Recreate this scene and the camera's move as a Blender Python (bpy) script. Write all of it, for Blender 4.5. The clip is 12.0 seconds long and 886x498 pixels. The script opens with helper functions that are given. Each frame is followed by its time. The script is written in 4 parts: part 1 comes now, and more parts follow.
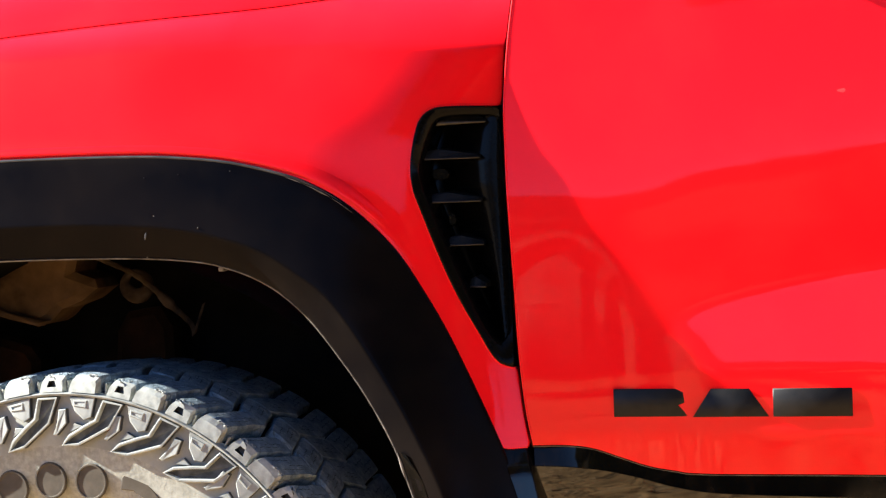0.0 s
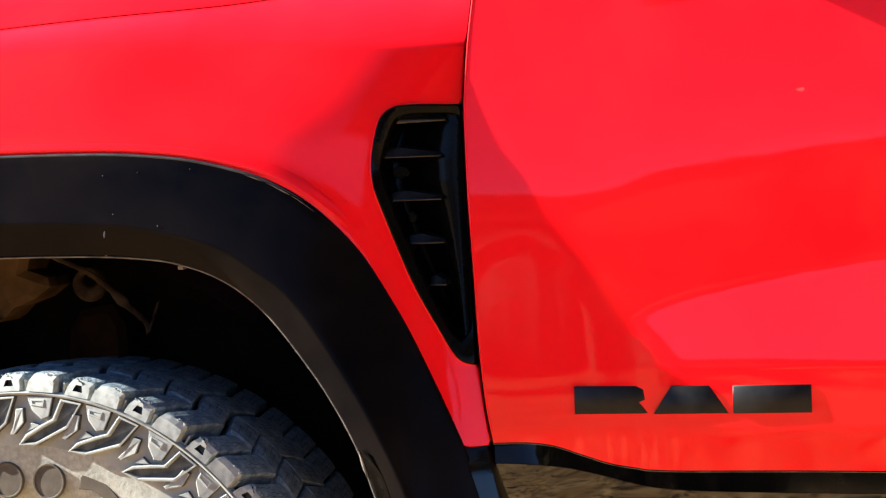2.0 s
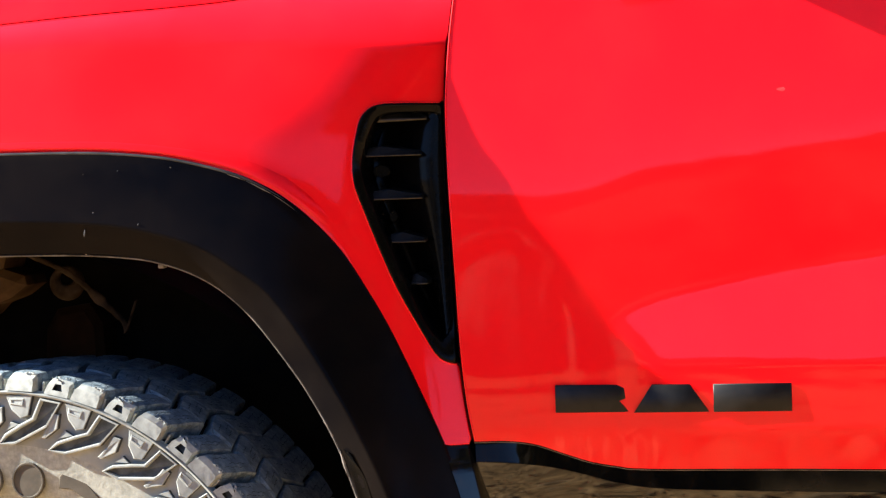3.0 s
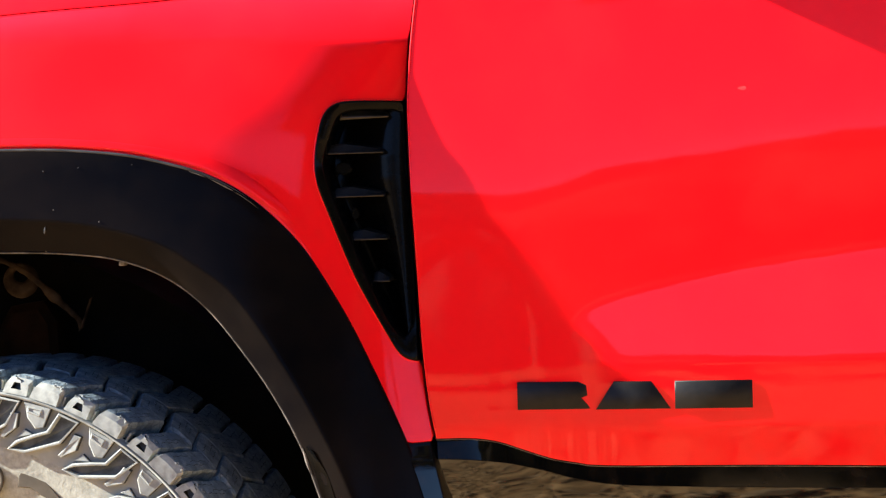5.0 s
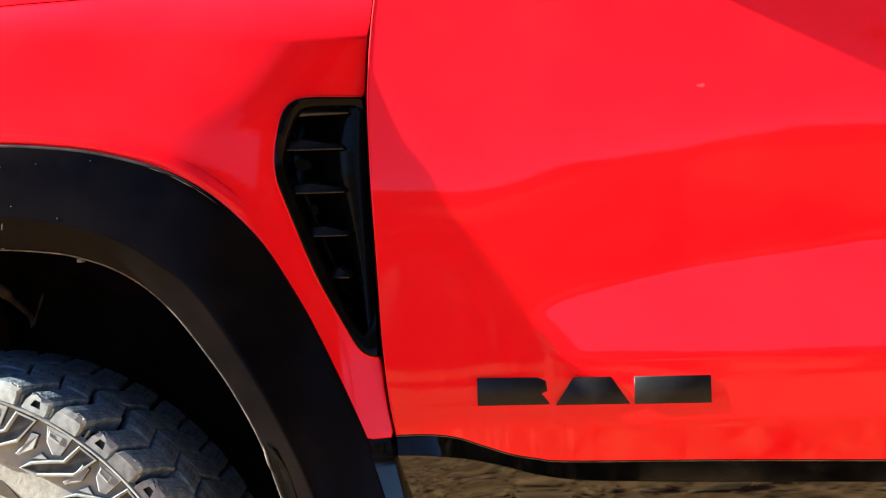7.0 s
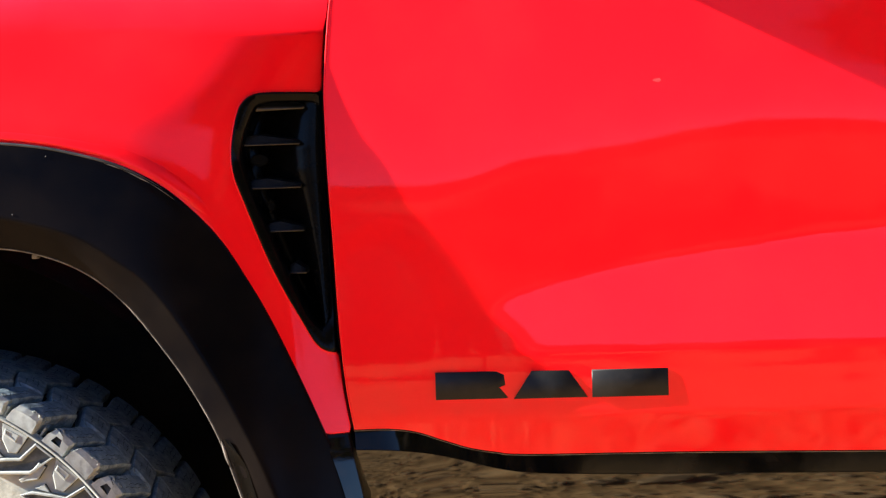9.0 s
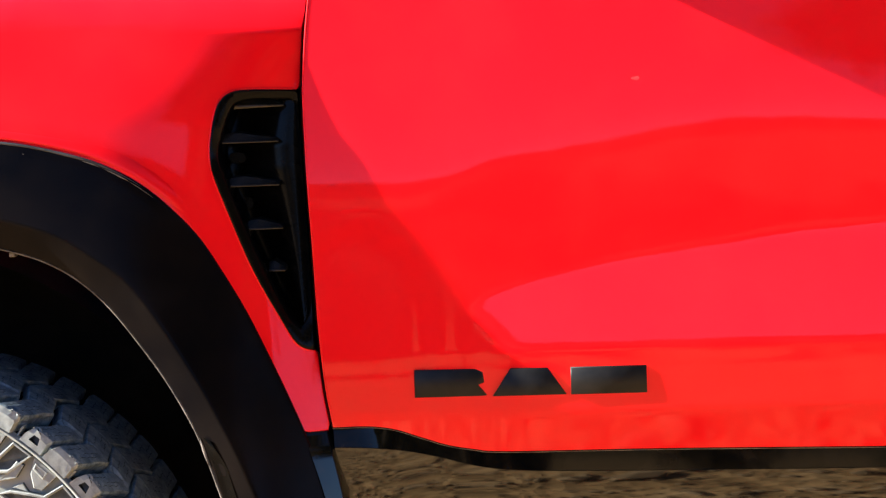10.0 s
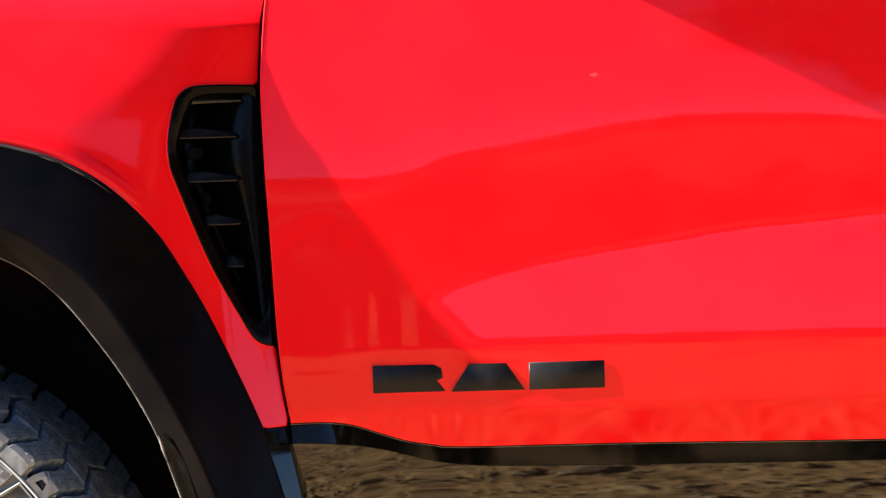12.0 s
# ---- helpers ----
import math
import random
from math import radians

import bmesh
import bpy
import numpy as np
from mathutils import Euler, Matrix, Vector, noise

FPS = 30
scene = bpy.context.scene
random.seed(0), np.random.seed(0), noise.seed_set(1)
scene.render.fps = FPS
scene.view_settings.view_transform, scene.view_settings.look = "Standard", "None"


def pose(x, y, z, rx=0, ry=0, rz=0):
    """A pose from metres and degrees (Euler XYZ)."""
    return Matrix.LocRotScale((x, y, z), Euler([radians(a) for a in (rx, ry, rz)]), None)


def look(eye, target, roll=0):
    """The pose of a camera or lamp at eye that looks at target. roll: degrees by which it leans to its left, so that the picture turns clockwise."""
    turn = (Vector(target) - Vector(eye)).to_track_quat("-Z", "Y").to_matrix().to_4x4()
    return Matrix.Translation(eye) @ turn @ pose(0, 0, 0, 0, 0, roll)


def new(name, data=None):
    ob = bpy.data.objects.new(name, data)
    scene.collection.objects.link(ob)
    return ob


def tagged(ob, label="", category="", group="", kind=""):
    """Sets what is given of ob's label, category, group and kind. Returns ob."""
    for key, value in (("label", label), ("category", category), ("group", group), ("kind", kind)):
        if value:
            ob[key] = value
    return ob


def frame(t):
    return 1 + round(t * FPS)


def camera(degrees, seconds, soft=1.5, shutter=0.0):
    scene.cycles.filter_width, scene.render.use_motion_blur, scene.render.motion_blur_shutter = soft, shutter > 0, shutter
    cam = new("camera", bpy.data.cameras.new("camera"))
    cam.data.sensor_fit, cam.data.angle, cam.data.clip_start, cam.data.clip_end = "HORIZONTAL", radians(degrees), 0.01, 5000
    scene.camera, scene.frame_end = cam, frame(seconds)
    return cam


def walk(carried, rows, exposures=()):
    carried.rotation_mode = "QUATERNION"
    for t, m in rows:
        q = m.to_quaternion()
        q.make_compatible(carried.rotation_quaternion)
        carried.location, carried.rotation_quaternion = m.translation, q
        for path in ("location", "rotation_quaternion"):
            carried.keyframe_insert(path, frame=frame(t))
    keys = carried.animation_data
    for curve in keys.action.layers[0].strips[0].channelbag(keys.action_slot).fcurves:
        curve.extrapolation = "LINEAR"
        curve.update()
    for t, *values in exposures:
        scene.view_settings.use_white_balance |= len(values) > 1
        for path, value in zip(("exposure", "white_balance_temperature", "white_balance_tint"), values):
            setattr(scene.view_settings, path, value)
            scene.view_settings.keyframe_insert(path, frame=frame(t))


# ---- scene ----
cam = camera(24.66, 12.0, soft=1.3)
# seconds, eye, yaw, pitch, roll
ROWS = [
    (0, 0.6569, -2.6687, 1.1322, 13.787, -2.140, -2.137),
    (0.5, 0.6456, -2.6721, 1.1332, 13.256, -2.180, -2.131),
    (1, 0.6341, -2.6755, 1.1340, 12.731, -2.220, -2.131),
    (1.5, 0.6225, -2.6790, 1.1347, 12.206, -2.262, -2.106),
    (2, 0.6108, -2.6824, 1.1354, 11.677, -2.299, -2.091),
    (2.5, 0.5989, -2.6858, 1.1360, 11.151, -2.333, -2.061),
    (3, 0.5869, -2.6891, 1.1365, 10.626, -2.372, -2.013),
    (5, 0.5371, -2.7018, 1.1392, 8.491, -2.530, -1.890),
    (5.5, 0.5241, -2.7048, 1.1401, 7.930, -2.581, -1.877),
    (6, 0.5109, -2.7076, 1.1411, 7.368, -2.636, -1.860),
    (6.5, 0.4975, -2.7103, 1.1424, 6.798, -2.701, -1.834),
    (7, 0.4838, -2.7128, 1.1439, 6.228, -2.762, -1.829),
    (9, 0.4263, -2.7214, 1.1526, 3.818, -3.130, -1.953),
    (9.5, 0.4112, -2.7231, 1.1556, 3.200, -3.239, -1.944),
    (10, 0.3958, -2.7245, 1.1591, 2.581, -3.350, -1.923),
    (10.5, 0.3800, -2.7257, 1.1629, 1.956, -3.468, -1.874),
    (11, 0.3638, -2.7267, 1.1673, 1.326, -3.594, -1.827),
    (11.5, 0.3474, -2.7274, 1.1721, 0.684, -3.738, -1.798),
    (12, 0.3305, -2.7279, 1.1775, 0.047, -3.887, -1.750),
]
EXPOSURE = 2.53
walk(cam, [(t, pose(x, y, z, 90 + pitch, 0, yaw) @ pose(0, 0, 0, 0, 0, roll)) for t, x, y, z, yaw, pitch, roll in ROWS],
     exposures=((0.0, EXPOSURE), (12.0, EXPOSURE)))

# ---------------------------------------------------------------- sky and sun
TO_SUN = Vector((-1.0, -0.094, 0.515)).normalized()
world = bpy.data.worlds.new("sky")
scene.world = world
world.use_nodes = True
wn = world.node_tree.nodes
sky = wn.new("ShaderNodeTexSky")
sky.sky_type, sky.sun_disc = "NISHITA", False
sky.sun_elevation = math.asin(TO_SUN.z)
sky.sun_rotation = math.atan2(TO_SUN.x, TO_SUN.y)
sky.altitude, sky.air_density, sky.dust_density, sky.ozone_density = 2000, 0.45, 0.1, 4.5
wn["Background"].inputs["Strength"].default_value = 0.075
world.node_tree.links.new(sky.outputs["Color"], wn["Background"].inputs["Color"])
sun = new("sun", bpy.data.lights.new("sun", "SUN"))
sun.data.energy, sun.data.angle, sun.data.color = 4.4, radians(0.55), (1.0, 0.95, 0.87)
sun.matrix_world = look(TO_SUN * 20, (0, 0, 0))


# ---------------------------------------------------------------- materials
def material(name, base, rough=0.5, metal=0.0, spec=0.5):
    m = bpy.data.materials.new(name)
    m.use_nodes = True
    b = m.node_tree.nodes["Principled BSDF"]
    b.inputs["Base Color"].default_value = (*base, 1)
    b.inputs["Roughness"].default_value = rough
    b.inputs["Metallic"].default_value = metal
    b.inputs["Specular IOR Level"].default_value = spec
    return m, m.node_tree, b


def tex(tree, kind, scale, detail=4.0, where="Object", stretch=(1, 1, 1), rough=0.55):
    co = tree.nodes.new("ShaderNodeTexCoord")
    mp = tree.nodes.new("ShaderNodeMapping")
    mp.inputs["Scale"].default_value = stretch
    tree.links.new(co.outputs[where], mp.inputs["Vector"])
    n = tree.nodes.new(kind)
    n.inputs["Scale"].default_value = scale
    if kind == "ShaderNodeTexNoise":
        n.inputs["Detail"].default_value = detail
        n.inputs["Roughness"].default_value = rough
    tree.links.new(mp.outputs["Vector"], n.inputs["Vector"])
    return n


def ramp(tree, src, stops):
    r = tree.nodes.new("ShaderNodeValToRGB")
    e = r.color_ramp.elements
    e[0].position, e[0].color = stops[0][0], (*stops[0][1], 1)
    e[1].position, e[1].color = stops[-1][0], (*stops[-1][1], 1)
    for p, c in stops[1:-1]:
        e.new(p).color = (*c, 1)
    tree.links.new(src, r.inputs["Fac"])
    return r.outputs["Color"]


def grey(a):
    return (a, a, a)


def mixed(tree, fac, a, b, mode="MIX"):
    n = tree.nodes.new("ShaderNodeMix")
    n.data_type, n.blend_type = "RGBA", mode
    for s, v in ((0, fac), (6, a), (7, b)):
        if isinstance(v, (float, int)):
            n.inputs[s].default_value = v
        elif isinstance(v, tuple):
            n.inputs[s].default_value = (*v, 1)
        else:
            tree.links.new(v, n.inputs[s])
    return n.outputs[2]


def bump(tree, bsdf, height, strength, distance, socket="Normal", before=None):
    n = tree.nodes.new("ShaderNodeBump")
    n.inputs["Strength"].default_value, n.inputs["Distance"].default_value = strength, distance
    tree.links.new(height, n.inputs["Height"])
    if before:
        tree.links.new(before, n.inputs["Normal"])
    if bsdf:
        tree.links.new(n.outputs["Normal"], bsdf.inputs[socket])
    return n.outputs["Normal"]


def paint_red():
    m, t, b = material("red_car_paint", (0.88, 0.009, 0.0165), 0.38, 0.0, 0.07)
    b.inputs["Coat Weight"].default_value = 1.0
    b.inputs["Coat Roughness"].default_value = 0.02
    b.inputs["Coat IOR"].default_value = 1.30
    dust = tex(t, "ShaderNodeTexNoise", 9.0, 8.0)
    fine = tex(t, "ShaderNodeTexNoise", 420.0, 2.0)
    amount = ramp(t, dust.outputs["Fac"], [(0.45, grey(0.0)), (0.8, grey(0.025))])
    t.links.new(mixed(t, amount, (0.88, 0.0030, 0.0078), (0.5, 0.16, 0.11)), b.inputs["Base Color"])
    wave = tex(t, "ShaderNodeTexNoise", 5.0, 2.0)
    n1 = bump(t, None, wave.outputs["Fac"], 1.0, 0.0010)
    bump(t, b, fine.outputs["Fac"], 0.08, 0.0002, "Coat Normal", n1)
    return m


def satin_black():
    m, t, b = material("satin_black_plastic", (0.006, 0.006, 0.007), 0.3, 0.0, 0.049)
    dust = tex(t, "ShaderNodeTexNoise", 14.0, 8.0)
    amount = ramp(t, dust.outputs["Fac"], [(0.5, grey(0.0)), (0.9, grey(0.02))])
    specks = tex(t, "ShaderNodeTexVoronoi", 55.0)
    dots = ramp(t, specks.outputs["Distance"], [(0.045, grey(0.6)), (0.075, grey(0.0))])
    pick = ramp(t, specks.outputs["Color"], [(0.86, grey(0.0)), (0.88, grey(1.0))])
    both = mixed(t, 1.0, dots, pick, "MULTIPLY")
    film = tex(t, "ShaderNodeTexNoise", 3.2, 5.0)
    veil = ramp(t, film.outputs["Fac"], [(0.45, grey(0.0)), (0.78, grey(0.05))])
    c = mixed(t, veil, mixed(t, amount, (0.002, 0.002, 0.003), (0.16, 0.13, 0.10)), (0.17, 0.12, 0.07))
    t.links.new(mixed(t, both, c, (0.5, 0.48, 0.44)), b.inputs["Base Color"])
    t.links.new(ramp(t, dust.outputs["Fac"], [(0.3, grey(0.15)), (0.8, grey(0.26))]), b.inputs["Roughness"])
    grain = tex(t, "ShaderNodeTexNoise", 900.0, 2.0)
    bump(t, b, grain.outputs["Fac"], 0.10, 0.0003)
    return m


def gloss_black(name, spec):
    m, t, b = material(name, (0.002, 0.002, 0.002), 0.05, 0.0, spec)
    b.inputs["IOR"].default_value = 1.5
    wave = tex(t, "ShaderNodeTexNoise", 7.0, 3.0)
    bump(t, b, wave.outputs["Fac"], 1.0, 0.00012)
    dust = tex(t, "ShaderNodeTexNoise", 30.0, 8.0)
    amount = ramp(t, dust.outputs["Fac"], [(0.5, grey(0.0)), (0.85, grey(0.06))])
    t.links.new(mixed(t, amount, (0.002, 0.002, 0.002), (0.22, 0.16, 0.10)), b.inputs["Base Color"])
    return m


def rubber():
    m, t, b = material("dusty_tyre_rubber", (0.05, 0.05, 0.05), 0.75, 0.0, 0.3)
    big = tex(t, "ShaderNodeTexNoise", 16.0, 8.0)
    small = tex(t, "ShaderNodeTexNoise", 160.0, 6.0)
    dust = ramp(t, big.outputs["Fac"], [(0.28, (0.28, 0.292, 0.258)), (0.55, (0.365, 0.382, 0.338)), (0.85, (0.44, 0.460, 0.408))])
    dirt = ramp(t, small.outputs["Fac"], [(0.35, grey(0.72)), (0.65, grey(1.0))])
    t.links.new(mixed(t, 1.0, dust, dirt, "MULTIPLY"), b.inputs["Base Color"])
    bump(t, b, small.outputs["Fac"], 0.5, 0.0012)
    return m


def tread_rubber():
    m, t, b = material("worn_tread_rubber", (0.09, 0.09, 0.095), 0.55, 0.0, 0.5)
    small = tex(t, "ShaderNodeTexNoise", 70.0, 9.0, rough=0.65)
    cells = tex(t, "ShaderNodeTexVoronoi", 70.0)
    cells.feature = "DISTANCE_TO_EDGE"
    cut = ramp(t, cells.outputs["Distance"], [(0.0, grey(0.0)), (0.06, grey(1.0))])
    c = ramp(t, small.outputs["Fac"], [(0.36, (0.125, 0.180, 0.222)), (0.56, (0.250, 0.322, 0.37)), (0.76, (0.46, 0.49, 0.50))])
    t.links.new(mixed(t, 0.35, c, cut, "MULTIPLY"), b.inputs["Base Color"])
    n1 = bump(t, None, cut, 0.6, 0.0015)
    bump(t, b, small.outputs["Fac"], 0.9, 0.004, "Normal", n1)
    return m


def plain(name, dark, light, scale, rough=0.7, spec=0.4, depth=0.001):
    m, t, b = material(name, dark, rough, 0.0, spec)
    n = tex(t, "ShaderNodeTexNoise", scale, 8.0)
    t.links.new(ramp(t, n.outputs["Fac"], [(0.35, dark), (0.7, light)]), b.inputs["Base Color"])
    bump(t, b, n.outputs["Fac"], 0.5, depth)
    return m


def soil():
    m, t, b = material("dry_brown_soil", (0.3, 0.22, 0.14), 0.95, 0.0, 0.2)
    big = tex(t, "ShaderNodeTexNoise", 0.55, 6.0)
    mid = tex(t, "ShaderNodeTexNoise", 6.0, 10.0)
    peb = tex(t, "ShaderNodeTexVoronoi", 16.0)
    c = ramp(t, mid.outputs["Fac"], [(0.3, (0.27, 0.158, 0.066)), (0.52, (0.62, 0.380, 0.160)), (0.75, (0.77, 0.52, 0.26))])
    stones = ramp(t, peb.outputs["Distance"], [(0.12, grey(0.55)), (0.35, grey(1.0))])
    c = mixed(t, 0.9, c, stones, "MULTIPLY")
    clod = tex(t, "ShaderNodeTexNoise", 7.5, 9.0, stretch=(0.45, 1.3, 1), rough=0.7)
    c = mixed(t, 0.85, c, ramp(t, clod.outputs["Fac"], [(0.36, grey(0.42)), (0.46, grey(0.92)), (0.60, grey(1.0)), (0.70, grey(1.2))]), "MULTIPLY")
    # scrub takes over away from the cleared track
    geo = t.nodes.new("ShaderNodeNewGeometry")
    sep = t.nodes.new("ShaderNodeSeparateXYZ")
    t.links.new(geo.outputs["Position"], sep.inputs["Vector"])
    add = t.nodes.new("ShaderNodeMath")
    add.operation = "MULTIPLY_ADD"
    t.links.new(big.outputs["Fac"], add.inputs[0])
    add.inputs[1].default_value = 5.0
    t.links.new(sep.outputs["Y"], add.inputs[2])
    edge = t.nodes.new("ShaderNodeMapRange")
    edge.inputs["From Min"].default_value, edge.inputs["From Max"].default_value = -12.0, -9.0
    edge.inputs["To Min"].default_value, edge.inputs["To Max"].default_value = 1.0, 0.0
    t.links.new(add.outputs[0], edge.inputs["Value"])
    grass = ramp(t, mid.outputs["Fac"], [(0.3, (0.075, 0.053, 0.027)), (0.55, (0.175, 0.125, 0.064)), (0.8, (0.30, 0.22, 0.12))])
    t.links.new(mixed(t, edge.outputs["Result"], c, grass), b.inputs["Base Color"])
    n1 = bump(t, None, mid.outputs["Fac"], 1.0, 0.03)
    bump(t, b, peb.outputs["Distance"], 0.6, 0.02, "Normal", n1)
    return m


FOOT = gloss_black("black_fender_panel", 0.26)
STRIP = gloss_black("black_sill_strip", 0.22)
RED, SATIN, GLOSS, RUBBER, TREAD = paint_red(), satin_black(), gloss_black("gloss_black_panel", 0.58), rubber(), tread_rubber()
BADGE = plain("black_badge_plastic", (0.005, 0.005, 0.005), (0.011, 0.010, 0.009), 60.0, 0.42, 0.22, 0.0001)
VENT = plain("black_vent_plastic", (0.0015, 0.0015, 0.0015), (0.003, 0.003, 0.003), 40.0, 0.16, 0.08, 0.0002)
LINER = plain("dusty_wheel_liner", (0.003, 0.003, 0.003), (0.010, 0.008, 0.006), 14.0, 0.95, 0.1, 0.003)
MUDDY = plain("mud_covered_metal", (0.030, 0.017, 0.008), (0.26, 0.150, 0.070), 9.0, 0.85, 0.2, 0.004)
CAKED = plain("dark_caked_metal", (0.020, 0.013, 0.008), (0.13, 0.086, 0.052), 24.0, 0.9, 0.15, 0.003)
STEEL = plain("dark_wheel_metal", (0.02, 0.02, 0.022), (0.05, 0.05, 0.05), 25.0, 0.4, 0.5, 0.0004)
GLASS = plain("tinted_side_glass", (0.004, 0.005, 0.005), (0.006, 0.007, 0.007), 3.0, 0.03, 0.6, 0.0)
SEAM = plain("dark_seam_rubber", (0.004, 0.004, 0.004), (0.010, 0.009, 0.008), 30.0, 0.9, 0.1, 0.0003)
SOIL = soil()
ROCK = plain("brown_grey_stone", (0.24, 0.165, 0.085), (0.54, 0.37, 0.20), 25.0, 0.9, 0.2, 0.004)
SCRUB = plain("dry_scrub_leaf", (0.022, 0.025, 0.010), (0.075, 0.068, 0.028), 9.0, 0.8, 0.2, 0.002)
TANNED = plain("brown_dusted_rubber", (0.065, 0.058, 0.045), (0.105, 0.092, 0.072), 40.0, 0.8, 0.2, 0.001)
EDGE = plain("worn_and_lit_grey_edge", (0.05, 0.046, 0.04), (0.22, 0.20, 0.17), 45.0, 0.6, 0.3, 0.0005)
RIM_SHEEN = plain("black_rim_sheen", (0.022, 0.024, 0.026), (0.060, 0.062, 0.064), 30.0, 0.35, 0.4, 0.0004)
FLECK = plain("pale_fleck", (0.80, 0.04, 0.05), (0.85, 0.09, 0.09), 300.0, 0.5, 0.3, 0.0001)
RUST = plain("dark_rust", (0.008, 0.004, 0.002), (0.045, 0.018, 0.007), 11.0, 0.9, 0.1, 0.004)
DUST_LIT = plain("pale_lit_dusted_rubber", (0.25, 0.270, 0.252), (0.42, 0.450, 0.42), 85.0, 0.8, 0.2, 0.0012)
FIN = plain("brown_fin_highlight", (0.010, 0.008, 0.005), (0.045, 0.033, 0.021), 90.0, 0.3, 0.4, 0.0003)
GROOVE_SHADE = plain("groove_shade_rubber", (0.012, 0.012, 0.012), (0.04, 0.038, 0.035), 60.0, 0.9, 0.1, 0.0005)
BAND = plain("greyed_sidewall_rubber", (0.24, 0.252, 0.226), (0.38, 0.398, 0.358), 22.0, 0.8, 0.2, 0.001)
LUG = plain("grey_lug_rubber", (0.20, 0.215, 0.205), (0.32, 0.343, 0.326), 55.0, 0.75, 0.25, 0.0012)
RECESS = plain("recess_shade_rubber", (0.045, 0.049, 0.049), (0.11, 0.117, 0.115), 60.0, 0.8, 0.2, 0.001)
STRAW = plain("pale_dry_grass", (0.58, 0.51, 0.38), (0.80, 0.74, 0.60), 12.0, 0.8, 0.2, 0.002)
DARK_SCRUB = plain("dark_scrub_leaf", (0.008, 0.010, 0.004), (0.026, 0.026, 0.011), 9.0, 0.8, 0.15, 0.002)
TWIG = plain("scrub_twig", (0.06, 0.045, 0.03), (0.12, 0.09, 0.06), 20.0, 0.9, 0.2, 0.002)
HILL = plain("far_hill_scrub", (0.035, 0.034, 0.018), (0.10, 0.085, 0.05), 0.02, 1.0, 0.0, 0.5)


# ---------------------------------------------------------------- mesh helpers
def mesh_object(name, verts, faces, mat, parent=None, label="", smooth=True, normals=None):
    me = bpy.data.meshes.new(name)
    me.from_pydata([tuple(map(float, v)) for v in verts], [], faces)
    me.polygons.foreach_set("use_smooth", [smooth] * len(me.polygons))
    me.materials.append(mat)
    me.update()
    if normals is not None:
        me.normals_split_custom_set_from_vertices([tuple(map(float, n)) for n in normals])
    ob = new(name, me)
    ob.parent = parent
    if label:
        tagged(ob, label)
    return ob


def part(name, bm, mat, parent, label="", smooth=False):
    me = bpy.data.meshes.new(name)
    bmesh.ops.recalc_face_normals(bm, faces=bm.faces)
    bm.to_mesh(me)
    bm.free()
    me.polygons.foreach_set("use_smooth", [smooth] * len(me.polygons))
    me.materials.append(mat)
    ob = new(name, me)
    ob.parent = parent
    if label:
        tagged(ob, label)
    return ob


def smoothstep(a, b, v):
    u = np.clip((np.asarray(v, float) - a) / (b - a), 0, 1)
    return u * u * (3 - 2 * u)


def spline(points, step):
    """Points along a smooth curve through the given ones, about a step apart."""
    p = [Vector(q) for q in points]
    p = [2 * p[0] - p[1]] + p + [2 * p[-1] - p[-2]]
    out = []
    for a, b, c, d in zip(p, p[1:], p[2:], p[3:]):
        n = max(1, round((c - b).length / step))
        for i in range(n):
            u = i / n
            out.append(0.5 * (2 * b + (c - a) * u + (2 * a - 5 * b + 4 * c - d) * u * u + (3 * b - a - 3 * c + d) * u ** 3))
    return [tuple(v) for v in out] + [tuple(p[-2])]


def even(points, count):
    """The polyline resampled to a number of points at equal steps."""
    q = np.array(points, float)
    s = np.r_[0, np.cumsum(np.linalg.norm(np.diff(q, axis=0), axis=1))]
    u = np.linspace(0, s[-1], count)
    return np.stack([np.interp(u, s, q[:, k]) for k in range(q.shape[1])], 1)


def inside(px, pz, poly):
    r = np.zeros(len(px), bool)
    q = np.array(poly)
    for (x0, z0), (x1, z1) in zip(q, np.roll(q, -1, 0)):
        hit = (z0 > pz) != (z1 > pz)
        with np.errstate(divide="ignore", invalid="ignore"):
            r ^= hit & (px < (x1 - x0) * (pz - z0) / (z1 - z0) + x0)
    return r


def away(px, pz, line, closed=False):
    """Distance of points from a polyline."""
    q = np.array(line)
    ends = np.roll(q, -1, 0) if closed else q[1:]
    best = np.full(np.shape(px), 9.0)
    for (x0, z0), (x1, z1) in zip(q, ends):
        dx, dz = x1 - x0, z1 - z0
        u = np.clip(((px - x0) * dx + (pz - z0) * dz) / (dx * dx + dz * dz + 1e-12), 0, 1)
        best = np.minimum(best, np.hypot(px - x0 - u * dx, pz - z0 - u * dz))
    return best


def slope_normals(f, x, z, e=0.003):
    fx, fz = (f(x + e, z) - f(x - e, z)) / (2 * e), (f(x, z + e) - f(x, z - e)) / (2 * e)
    n = np.stack([fx, -np.ones_like(fx), fz], 1)
    return n / np.linalg.norm(n, axis=1)[:, None]


